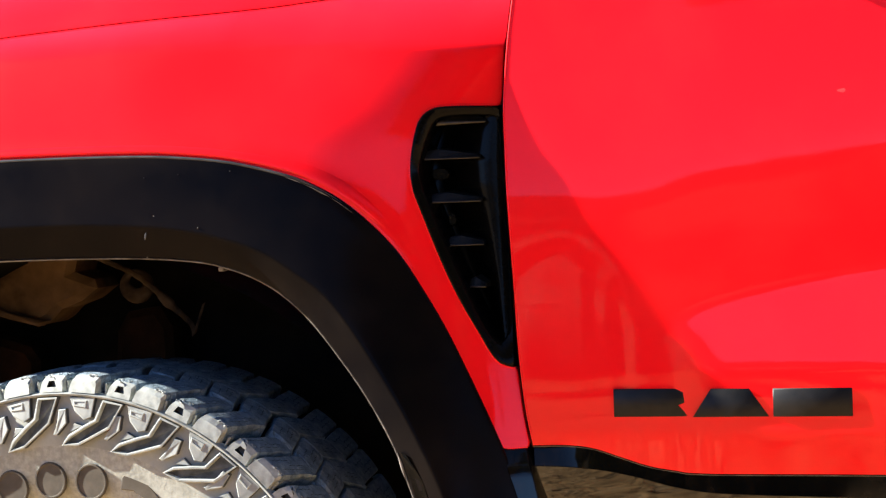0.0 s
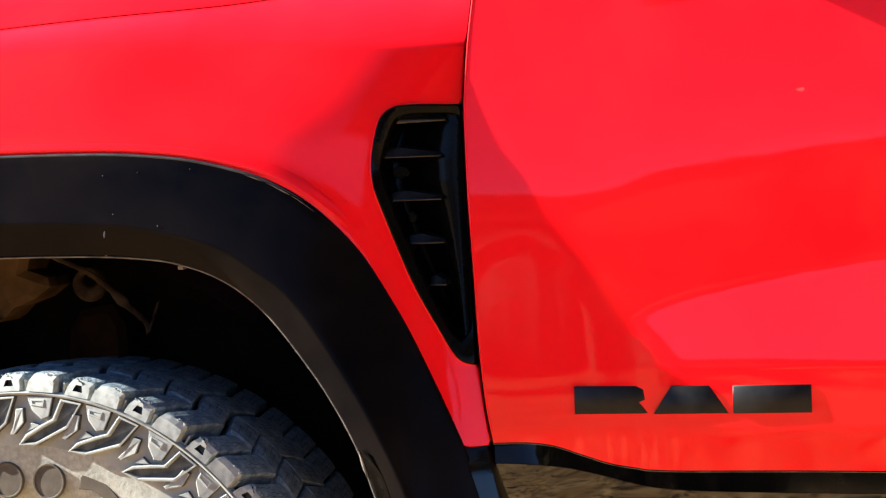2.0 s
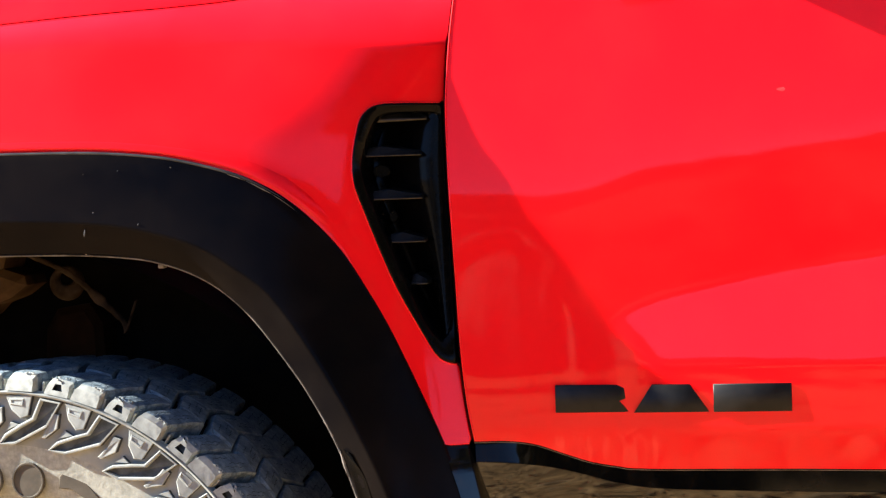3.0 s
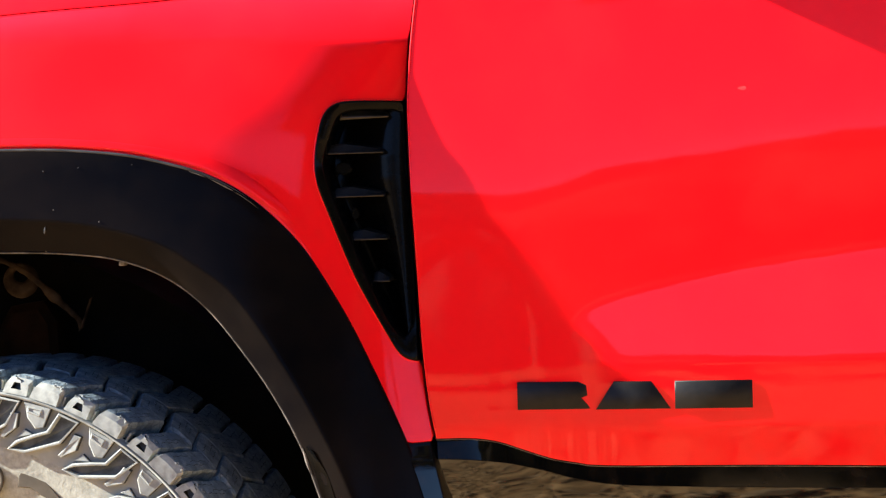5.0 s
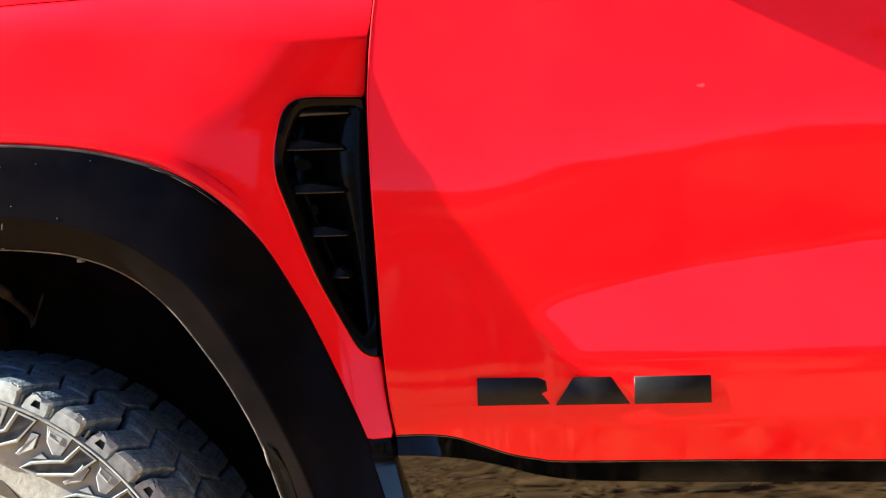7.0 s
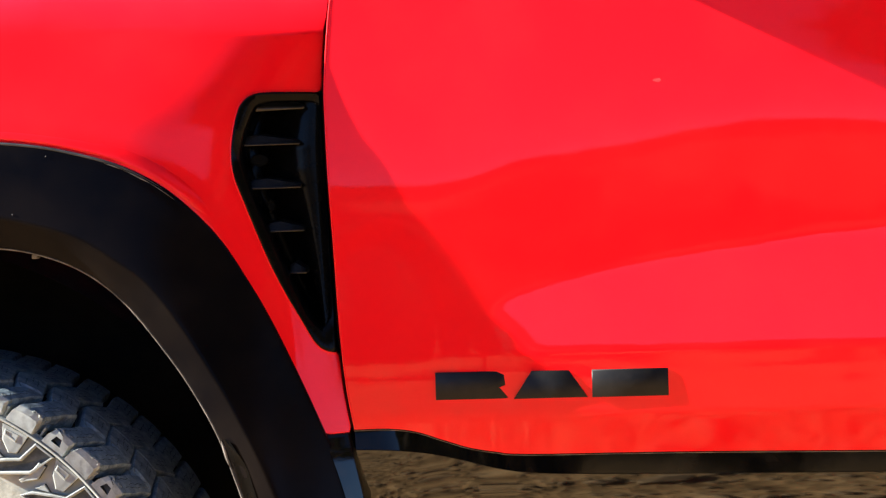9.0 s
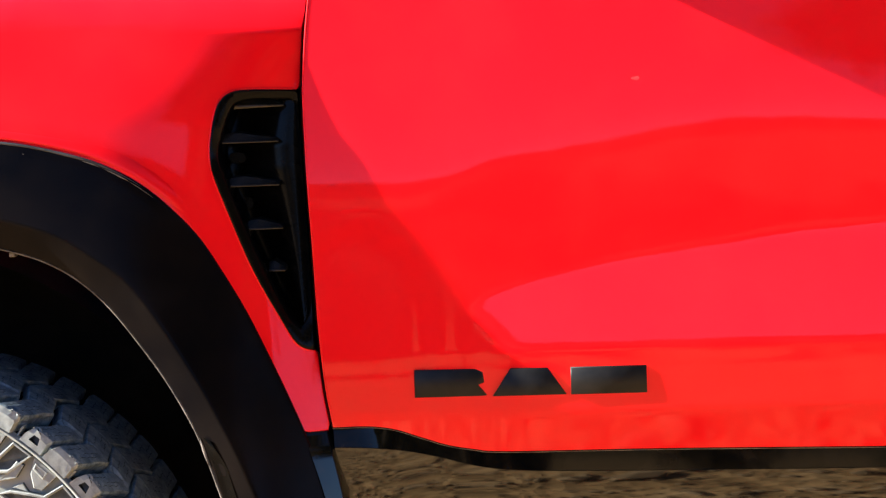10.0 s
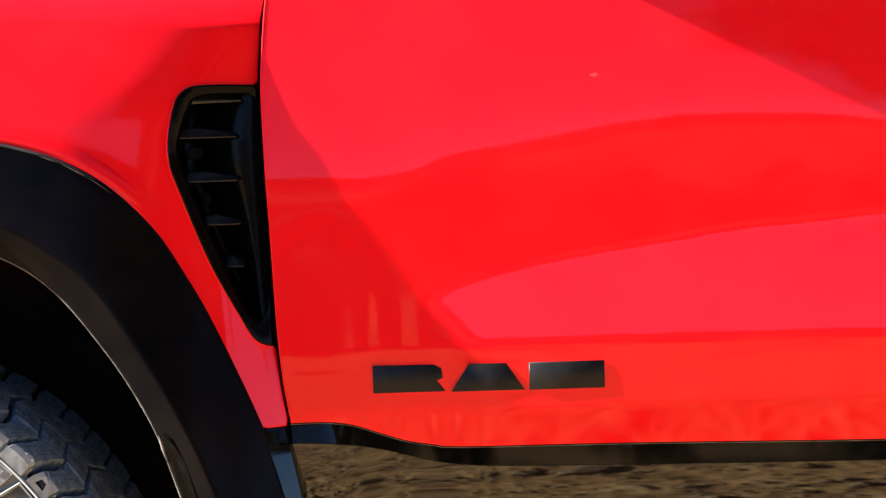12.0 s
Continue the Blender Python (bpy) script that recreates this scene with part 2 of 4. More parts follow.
def sheet(name, loops, f, step, mat, parent, label="", hem=0.014, lip=0.002):
    """A pressed panel y = f(x, z) inside the first closed loop and outside the others, with its edges turned in."""
    from mathutils.geometry import delaunay_2d_cdt
    loops = [even(list(l) + [l[0]], max(12, int(sum(math.dist(a, b) for a, b in zip(l, list(l[1:]) + [l[0]])) / (step * 0.75))))[:-1] for l in loops]
    lo, hi = loops[0].min(0), loops[0].max(0)
    gx, gz = np.meshgrid(np.arange(lo[0], hi[0], step), np.arange(lo[1], hi[1], step))
    gx = (gx + (np.arange(gx.shape[0]) % 2)[:, None] * step * 0.5).ravel()
    gz = gz.ravel()
    ok = inside(gx, gz, loops[0])
    for l in loops[1:]:
        ok &= ~inside(gx, gz, l)
    for l in loops:
        ok &= away(gx, gz, l, True) > step * 0.55
    pts = [Vector(p) for l in loops for p in l] + [Vector(p) for p in zip(gx[ok], gz[ok])]
    edges, at = [], 0
    for l in loops:
        edges += [(at + i, at + (i + 1) % len(l)) for i in range(len(l))]
        at += len(l)
    vs, _, fs, *_ = delaunay_2d_cdt(pts, edges, [], 0, 1e-6)
    v = np.array([tuple(p) for p in vs])
    tri = np.array([tuple(t) for t in fs])
    mid = v[tri].mean(1)
    keep = inside(mid[:, 0], mid[:, 1], loops[0])
    for l in loops[1:]:
        keep &= ~inside(mid[:, 0], mid[:, 1], l)
    tri = tri[keep]
    a, b, c = v[tri[:, 0]], v[tri[:, 1]], v[tri[:, 2]]
    turn = (b[:, 0] - a[:, 0]) * (c[:, 1] - a[:, 1]) - (b[:, 1] - a[:, 1]) * (c[:, 0] - a[:, 0])
    tri[turn < 0] = tri[turn < 0][:, ::-1]
    y = f(v[:, 0], v[:, 1])
    verts = [np.stack([v[:, 0], y, v[:, 1]], 1)]
    normals = [slope_normals(f, v[:, 0], v[:, 1])]
    faces = [tuple(map(int, t)) for t in tri]
    base = len(v)
    for l in loops:
        n = len(l)
        d = np.roll(l, -1, 0) - np.roll(l, 1, 0)
        out = np.stack([d[:, 1], -d[:, 0]], 1)
        out /= np.linalg.norm(out, axis=1)[:, None] + 1e-12
        probe = l + out * step * 0.3
        is_in = inside(probe[:, 0], probe[:, 1], loops[0])
        for h in loops[1:]:
            is_in &= ~inside(probe[:, 0], probe[:, 1], h)
        if is_in.mean() > 0.5:
            out = -out
        y0, n0 = f(l[:, 0], l[:, 1]), slope_normals(f, l[:, 0], l[:, 1])
        side = np.stack([out[:, 0], np.zeros(n), out[:, 1]], 1)
        rows = [(0.0, 0.0, n0), (0.65 * lip, 0.3 * lip, n0 * 0.7 + side * 0.7), (lip, lip, side), (lip, hem, side)]
        for o, dy, nn in rows:
            verts.append(np.stack([l[:, 0] + out[:, 0] * o, y0 + dy, l[:, 1] + out[:, 1] * o], 1))
            normals.append(nn / np.linalg.norm(nn, axis=1)[:, None])
        for r in range(3):
            for i in range(n):
                j = (i + 1) % n
                faces.append((base + r * n + i, base + r * n + j, base + (r + 1) * n + j, base + (r + 1) * n + i))
        base += 4 * n
    return mesh_object(name, np.concatenate(verts), faces, mat, parent, label, True, np.concatenate(normals))


def loft(name, rows, mat, parent, label="", closed=False, smooth=True, sharp=40):
    """A skin over rows of equally many points."""
    n = len(rows[0])
    verts = [p for r in rows for p in r]
    faces = []
    for a in range(len(rows) - 1):
        for i in range(n if closed else n - 1):
            j = (i + 1) % n
            faces.append((a * n + i, a * n + j, (a + 1) * n + j, (a + 1) * n + i))
    ob = mesh_object(name, verts, faces, mat, parent, label, smooth)
    if smooth and sharp:
        ob.data.set_sharp_from_angle(angle=radians(sharp))
    return ob


def block(lo, hi, bevel=0.0, segments=2):
    bm = bmesh.new()
    bmesh.ops.create_cube(bm, size=1)
    for v in bm.verts:
        v.co = Vector([l + (c + 0.5) * (h - l) for c, l, h in zip(v.co, lo, hi)])
    if bevel:
        bmesh.ops.bevel(bm, geom=bm.edges[:], offset=bevel, segments=segments, affect="EDGES", profile=0.5)
    return bm


def prism(outline, y0, y1, bevel=0.0):
    """An outline in x and z, from the depth y0 (front) to y1 (back), with its front edge chamfered."""
    bm = bmesh.new()
    vs = [bm.verts.new((x, y0, z)) for x, z in outline]
    face = bm.faces.new(vs)
    back = bmesh.ops.extrude_face_region(bm, geom=[face])
    moved = [g for g in back["geom"] if isinstance(g, bmesh.types.BMVert)]
    for v in moved:
        v.co.y = y1
    if bevel:
        rim = [e for e in bm.edges if all(abs(v.co.y - y0) < 1e-6 for v in e.verts)]
        bmesh.ops.bevel(bm, geom=rim, offset=bevel, segments=1, affect="EDGES")
    return bm


# ---------------------------------------------------------------- shape of the truck's side
# outward is -y; the front of the truck lies towards -x
WX, WZ = -0.559, 0.430
GAP = spline([(0.104, 1.43), (0.098, 1.37), (0.092, 1.319), (0.088, 1.272), (0.085, 1.219), (0.086, 1.165), (0.088, 1.096), (0.0915, 1.02),
              (0.095, 0.921), (0.098, 0.868), (0.103, 0.814), (0.109, 0.775), (0.1135, 0.751), (0.1265, 0.69), (0.1435, 0.60)], 0.01)
ARCH_OUT = [(-0.5526, 1.1737), (-0.4511, 1.1728), (-0.3705, 1.1698), (-0.288, 1.1608), (-0.2234, 1.1459), (-0.1757, 1.13), (-0.129, 1.1042), (-0.0902, 1.0714), (-0.0525, 1.0286), (-0.0237, 0.9819), (0.0061, 0.9272), (0.0342, 0.8656), (0.0623, 0.799), (0.0894, 0.7285), (0.1073, 0.6678), (0.1232, 0.6032)]
ARCH_RIDGE = [(-0.5503, 1.0785), (-0.445, 1.0755), (-0.345, 1.066), (-0.248, 1.040), (-0.191, 1.006), (-0.150, 0.976), (-0.117, 0.935), (-0.081, 0.879), (-0.045, 0.816), (-0.0105, 0.745), (0.010, 0.695), (0.045, 0.6043)]
ARCH_LIP = [(-0.5481, 1.033), (-0.4174, 1.031), (-0.3342, 1.0241), (-0.2936, 1.0152), (-0.253, 1.0003), (-0.2134, 0.9765), (-0.1748, 0.9409), (-0.1371, 0.8924), (-0.0995, 0.8369), (-0.0629, 0.7676), (-0.0381, 0.6973), (-0.0084, 0.6052)]


def both_sides(half):
    """The arch's rear half, mirrored about the wheel to its front."""
    return [(2 * half[0][0] - x, z) for x, z in reversed(half[1:])] + list(half)


OUT, RIDGE, LIP = (even(spline(both_sides(h), 0.01), 150) for h in (ARCH_OUT, ARCH_RIDGE, ARCH_LIP))

ZS, XS = np.linspace(0.55, 1.50, 381), np.linspace(0.05, 1.40, 451)


def door_table():
    """The door's side as depth over x and z: the sum of its lean from the badge line upwards and downwards."""
    def eased(xs, vs):
        v = np.interp(XS, xs, vs)
        for _ in range(160):
            v[1:-1] = 0.25 * v[:-2] + 0.5 * v[1:-1] + 0.25 * v[2:]
        return v[None, :]
    X, Z = np.meshgrid(XS, ZS)
    dz = ZS[1] - ZS[0]
    top = eased([0.28, 0.296, 0.34, 0.49, 0.72, 0.93, 1.2], [0.905, 0.922, 0.947, 0.980, 1.010, 1.024, 1.03])
    horizon = eased([0.09, 0.22, 0.29, 0.36, 0.47, 0.65, 0.80, 0.93, 1.2], [1.068, 1.062, 1.076, 1.108, 1.124, 1.152, 1.157, 1.143, 1.12])
    start = np.interp(Z, [0.862, 0.92, 0.96], [0.350, 0.296, 0.30])
    scoop = smoothstep(-0.012, 0.014, top - Z) * smoothstep(-0.025, 0.04, X - start)
    above = smoothstep(-0.004, 0.004, Z - 0.862)
    lean = (0.010 + 0.085 * scoop) * above
    lean = lean + smoothstep(-0.02, 0.05, Z - horizon) * 0.055 + np.clip(Z - horizon - 0.02, 0, 1) * 0.42
    lean = np.where(Z < 0.862, -0.015, lean)
    lean = np.where(Z < 0.776, -0.27, lean)
    # uneven pressing behind the front edge: an arched ripple, and slight waves along the badge band
    ring = np.exp(-((np.hypot((X - 0.155) / 0.098, (Z - 0.872) / 0.158) - 1) / 0.115) ** 2)
    ripple = 0.8 + 0.25 * np.sin(60 * X + 4 * np.sin(40 * Z))
    lean = lean - 0.062 * ring * ripple * smoothstep(0.875, 0.975, Z)
    lean = lean + 0.010 * np.sin(210 * Z + 10 * X + 2.5 * np.sin(13 * X)) * smoothstep(0.776, 0.79, Z) * (1 - smoothstep(0.85, 0.862, Z))
    for _ in range(2):
        lean[1:-1] = 0.25 * lean[:-2] + 0.5 * lean[1:-1] + 0.25 * lean[2:]
    depth = np.cumsum(lean, 0) * dz
    depth -= depth[np.argmin(abs(ZS - 1.10))][None, :] - 0.0065
    return depth + 0.018 * (X - 0.5) ** 2


DOOR = door_table()


def door_y(x, z):
    u = np.clip((np.asarray(x, float) - XS[0]) / (XS[1] - XS[0]), 0, len(XS) - 1.001)
    w = np.clip((np.asarray(z, float) - ZS[0]) / (ZS[1] - ZS[0]), 0, len(ZS) - 1.001)
    i, j = u.astype(int), w.astype(int)
    a, b = u - i, w - j
    return (DOOR[j, i] * (1 - a) + DOOR[j, i + 1] * a) * (1 - b) + (DOOR[j + 1, i] * (1 - a) + DOOR[j + 1, i + 1] * a) * b


def fender_lean():
    slope = np.interp(ZS, [0.6, 0.90, 1.00, 1.06, 1.15, 1.25, 1.31, 1.4], [0.1404, 0.1498, 0.076, 0.0513, 0.0259, 0.0183, 0.1027, 0.1987])
    for _ in range(120):
        slope[1:-1] = 0.25 * slope[:-2] + 0.5 * slope[1:-1] + 0.25 * slope[2:]
    y = np.cumsum(slope) * (ZS[1] - ZS[0])
    return y - y[np.argmin(abs(ZS - 1.10))] + 0.0323


LEAN = fender_lean()


def softened(heights, values):
    v = np.interp(ZS, heights, values)
    for _ in range(180):
        v[1:-1] = 0.25 * v[:-2] + 0.5 * v[1:-1] + 0.25 * v[2:]
    return v


FULL = softened([0.9, 1.0, 1.10, 1.15, 1.20, 1.25, 1.30, 1.36], [0.0868, 0.0852, 0.0844, 0.0802, 0.0775, 0.0567, 0.0417, 0.0314])
FULL_FAR = softened([0.9, 1.0, 1.10, 1.15, 1.20, 1.25, 1.30, 1.36], [0.080, 0.083, 0.087, 0.085, 0.083, 0.073, 0.062, 0.040])
WIDE = softened([0.80, 0.95, 1.14, 1.20, 1.25, 1.33], [0.4401, 0.396, 0.4414, 0.4376, 0.3843, 0.3471])
POWER = softened([0.80, 0.95, 1.10, 1.22, 1.31], [2.906, 2.895, 2.855, 2.881, 3.037])


def swell(x, z):
    """How far the fender stands out over the wheel; it dies away towards the door."""
    wide = np.interp(z, ZS, WIDE)
    t = np.clip((np.asarray(x, float) - 0.087 + wide) / wide, 0, 1.2)
    far = smoothstep(0.18, 0.46, -np.asarray(x, float))
    return (np.interp(z, ZS, FULL) * (1 - far) + np.interp(z, ZS, FULL_FAR) * far) * (1 - t ** np.interp(z, ZS, POWER))


def taper(x):
    """The body's nose draws in ahead of the wheel."""
    return 0.045 * smoothstep(0.62, 0.95, -np.asarray(x)) + 0.12 * np.clip(-0.9 - x, 0, 1) ** 2


def fender_y(x, z):
    x, z = np.asarray(x, float), np.asarray(z, float)
    y = np.interp(z, ZS, LEAN)
    y = y - swell(x, z)
    roll = np.clip(z - np.interp(x, [-0.64, -0.46, -0.30, -0.10, 0.03, 0.09], [1.304, 1.311, 1.314, 1.304, 1.299, 1.299]), 0, 1)
    crisp = smoothstep(-0.46, -0.16, x)
    soft = roll * 0.13 * smoothstep(0.0, 0.02, roll) + np.where(roll < 0.045, roll ** 2 * 16, 0.0324 + (roll - 0.045) * 1.5)
    creased = np.where(roll < 0.008, roll ** 2 * 50, 0.0032 + (roll - 0.008) * 0.8 + (roll - 0.008) ** 2 * 6)
    y = y + soft * (1 - crisp) + creased * crisp
    near = away(x, z, OUT)
    return y - 0.006 * smoothstep(0.98, 1.12, z) * np.exp(-(near / 0.017) ** 2) + taper(x)


# ---------------------------------------------------------------- ground, hills and scrub
def graded(lo, hi, near, far, growth):
    out, s = [0.0], near
    while out[-1] < hi:
        out.append(out[-1] + s)
        s = min(s * growth, far)
    back, s = [0.0], near
    while back[-1] > lo:
        back.append(back[-1] - s)
        s = min(s * growth, far)
    return np.array(sorted(set(back + out)))


def rise(x, y):
    far = np.hypot(x, y)
    z = 0.018 * np.sin(1.7 * x + 0.6 * y) * np.sin(2.3 * y) + 0.010 * np.sin(5.1 * x + 1.0) * np.sin(4.3 * y + 2.0)
    return z * smoothstep(0.3, 1.5, abs(y + 1.6)) * 0.8 - 0.02 + smoothstep(60, 900, far) * 22


gx = graded(-1500, 1500, 0.07, 200, 1.05)
gy = graded(-1500, 1500, 0.07, 200, 1.05) - 1.0
GX, GY = np.meshgrid(gx, gy)
GZ = rise(GX, GY)
nx_, ny_ = len(gx), len(gy)
ground = mesh_object("ground", np.stack([GX, GY, GZ], 2).reshape(-1, 3),
                     [(j * nx_ + i, j * nx_ + i + 1, (j + 1) * nx_ + i + 1, (j + 1) * nx_ + i) for j in range(ny_ - 1) for i in range(nx_ - 1)], SOIL)
tagged(ground, "dry brown soil track strewn with small stones", "ground", kind="structure")


def far_hills():
    rows = []
    n = 240
    for k, (radius, share) in enumerate(((500, 0.0), (560, 0.55), (640, 1.0), (800, 0.7), (1000, 0.0))):
        row = []
        for i in range(n):
            a = 2 * math.pi * i / n
            h = 34 + 16 * math.sin(3 * a + 0.6) + 9 * math.sin(7 * a + 2.0) + 5 * math.sin(17 * a + 1.0) + 2.5 * math.sin(41 * a)
            row.append((radius * math.cos(a), radius * math.sin(a), 4 + share * max(h, 8) + noise.noise((i * 0.35, k * 2.0, 0)) * 4 * share))
        rows.append(row)
    ob = loft("backdrop", rows, HILL, None, closed=True, sharp=0)
    tagged(ob, "distant low hills covered in dark dry scrub", "hills", kind="structure")


far_hills()


def scatter_stones():
    rnd = random.Random(5)
    base = bmesh.new()
    bmesh.ops.create_icosphere(base, subdivisions=1, radius=1)
    bv = [v.co.copy() for v in base.verts]
    bf = [tuple(v.index for v in f.verts) for f in base.faces]
    base.free()
    verts, faces = [], []
    for k in range(11000):
        if k < 6500:
            x, y = rnd.uniform(-1.6, 3.2), -0.25 - 2.4 * rnd.random()
            r = 0.003 + 0.013 * rnd.random() ** 3 + (0.014 if rnd.random() < 0.02 else 0)
        else:
            x, y = rnd.uniform(-4, 6), -0.05 - abs(rnd.gauss(0, 2.0)) if rnd.random() < 0.9 else rnd.uniform(-0.2, 3.5)
            r = 0.006 + 0.028 * rnd.random() ** 3 + (0.035 if rnd.random() < 0.03 else 0)
        z = float(rise(np.float64(x), np.float64(y)))
        turn = rnd.uniform(0, 6.28)
        sx, sy, sz = r * rnd.uniform(0.8, 1.5), r * rnd.uniform(0.7, 1.2), r * rnd.uniform(0.45, 0.8)
        at = len(verts)
        for c in bv:
            w = c * rnd.uniform(0.8, 1.15)
            verts.append((x + w.x * sx * math.cos(turn) - w.y * sy * math.sin(turn), y + w.x * sx * math.sin(turn) + w.y * sy * math.cos(turn), z + (w.z + 0.35) * sz))
        faces += [tuple(at + i for i in f) for f in bf]
    ob = mesh_object("gravel", verts, faces, ROCK, None, smooth=False)
    tagged(ob, "loose brown stones scattered over dry soil", "gravel", kind="stuff")


scatter_stones()


def scrub_bush(x, y, size, seed, leaf=None, name='scrub_bush', label='dark dry scrub bush growing beside the track', kind='bush', group='scrub bushes by the track'):
    rnd = random.Random(seed)
    root = new(name)
    root.location = (x, y, float(rise(np.float64(x), np.float64(y))) - 0.02)
    tv, tf, lv, lf = [], [], [], []
    for _ in range(34):
        a, lean = rnd.uniform(0, 6.28), rnd.uniform(0.1, 1.1)
        tall = size * rnd.uniform(0.55, 1.1)
        tip = Vector((math.cos(a) * math.sin(lean), math.sin(a) * math.sin(lean), math.cos(lean))) * tall
        at = len(tv)
        w = 0.012 * size
        for k in range(3):
            tv.append((w * math.cos(k * 2.1), w * math.sin(k * 2.1), 0))
        tv.append(tuple(tip))
        tf += [(at, at + 1, at + 3), (at + 1, at + 2, at + 3), (at + 2, at, at + 3)]
        for _ in range(46):
            u = rnd.uniform(0.3, 1.05)
            c = tip * u + Vector((rnd.gauss(0, 1), rnd.gauss(0, 1), rnd.gauss(0, 1))) * 0.09 * size
            c.z = max(c.z, 0.03)
            d = Vector((rnd.gauss(0, 1), rnd.gauss(0, 1), rnd.gauss(0.5, 1))).normalized() * 0.075 * size
            e = d.cross(Vector((rnd.gauss(0, 1), rnd.gauss(0, 1), rnd.gauss(0, 1)))).normalized() * 0.02 * size
            at2 = len(lv)
            lv += [tuple(c - d), tuple(c + e), tuple(c + d), tuple(c - e)]
            lf.append((at2, at2 + 1, at2 + 2, at2 + 3))
    mesh_object("stems", tv, tf, TWIG, root, smooth=False)
    mesh_object("leaves", lv, lf, leaf or SCRUB, root, smooth=False)
    tagged(root, label, kind, group=group)


for bx, by, bs, seed in ((-0.5, -7.5, 0.65, 1), (-4.5, -8.5, 1.4, 2), (1.5, -10.5, 1.1, 3), (3.4, -9.0, 1.2, 4), (-8.0, -13.0, 2.0, 6), (0.2, -15.0, 1.6, 7), (-3.0, -16.0, 1.8, 8)):
    scrub_bush(bx, by, bs, seed)
for bx, by, bs, seed in ((-1.75, -7.2, 0.7, 11), (-2.3, -7.9, 0.8, 12), (-1.35, -7.6, 0.5, 13), (-1.6, -8.3, 0.65, 14), (-2.0, -8.9, 0.7, 15), (-2.7, -8.6, 0.75, 16), (-2.4, -9.8, 0.8, 17), (-3.0, -10.4, 0.85, 18)):
    scrub_bush(bx, by, bs, seed, STRAW, "grass_tuft", "tuft of pale sunlit dry grass beside the track", "grass tuft", "dry grass tufts")


def low_scrub():
    """Knee-high tufts spread over the open ground behind the camera's side of the track."""
    rnd = random.Random(31)
    verts, faces = [], []
    spots = []
    for _ in range(420):
        x, y = rnd.uniform(-16, 14), -18.0 - 26 * rnd.random() ** 1.5
        spots.append((x, y, rnd.uniform(0.12, 0.4) * (1 + 0.03 * abs(y))))
    # a ragged belt of small tufts along the far side of the track
    for _ in range(85):
        cx, cy = rnd.uniform(-1.3, 5.0), rnd.uniform(-8.6, -5.9)
        for _ in range(rnd.randint(2, 7)):
            spots.append((cx + rnd.gauss(0, 0.22), cy + rnd.gauss(0, 0.07), rnd.uniform(0.05, 0.13)))
    for x, y, size in spots:
        z = float(rise(np.float64(x), np.float64(y)))
        for _ in range(26):
            a, lean = rnd.uniform(0, 6.28), rnd.uniform(0.1, 0.9)
            tip = Vector((math.cos(a) * math.sin(lean), math.sin(a) * math.sin(lean), math.cos(lean))) * size * rnd.uniform(0.5, 1.1)
            side = Vector((-math.sin(a), math.cos(a), 0)) * size * 0.07
            foot = Vector((x + rnd.gauss(0, 0.25) * size, y + rnd.gauss(0, 0.25) * size, z))
            at = len(verts)
            verts += [tuple(foot - side), tuple(foot + side), tuple(foot + tip * 0.6 + side), tuple(foot + tip)]
            faces.append((at, at + 1, at + 2, at + 3))
    ob = mesh_object("dry_scrub", verts, faces, SCRUB, None, smooth=False)
    tagged(ob, "low dry scrub spread over the open ground", "scrub", kind="stuff")


low_scrub()


# a dark low bush and a pale tuft across the track
scrub_bush(-0.35, -10.0, 0.62, 71)
scrub_bush(2.75, -6.4, 0.6, 73)
scrub_bush(-0.82, -6.6, 0.74, 74, DARK_SCRUB)
scrub_bush(-0.50, -6.8, 0.52, 75, DARK_SCRUB)
scrub_bush(-0.98, -7.0, 0.70, 76, DARK_SCRUB)
scrub_bush(-1.42, -6.8, 0.66, 77, DARK_SCRUB)
scrub_bush(-1.65, -9.6, 0.55, 72, STRAW, "grass_tuft", "tuft of pale sunlit dry grass beside the track", "grass tuft", "dry grass tufts")


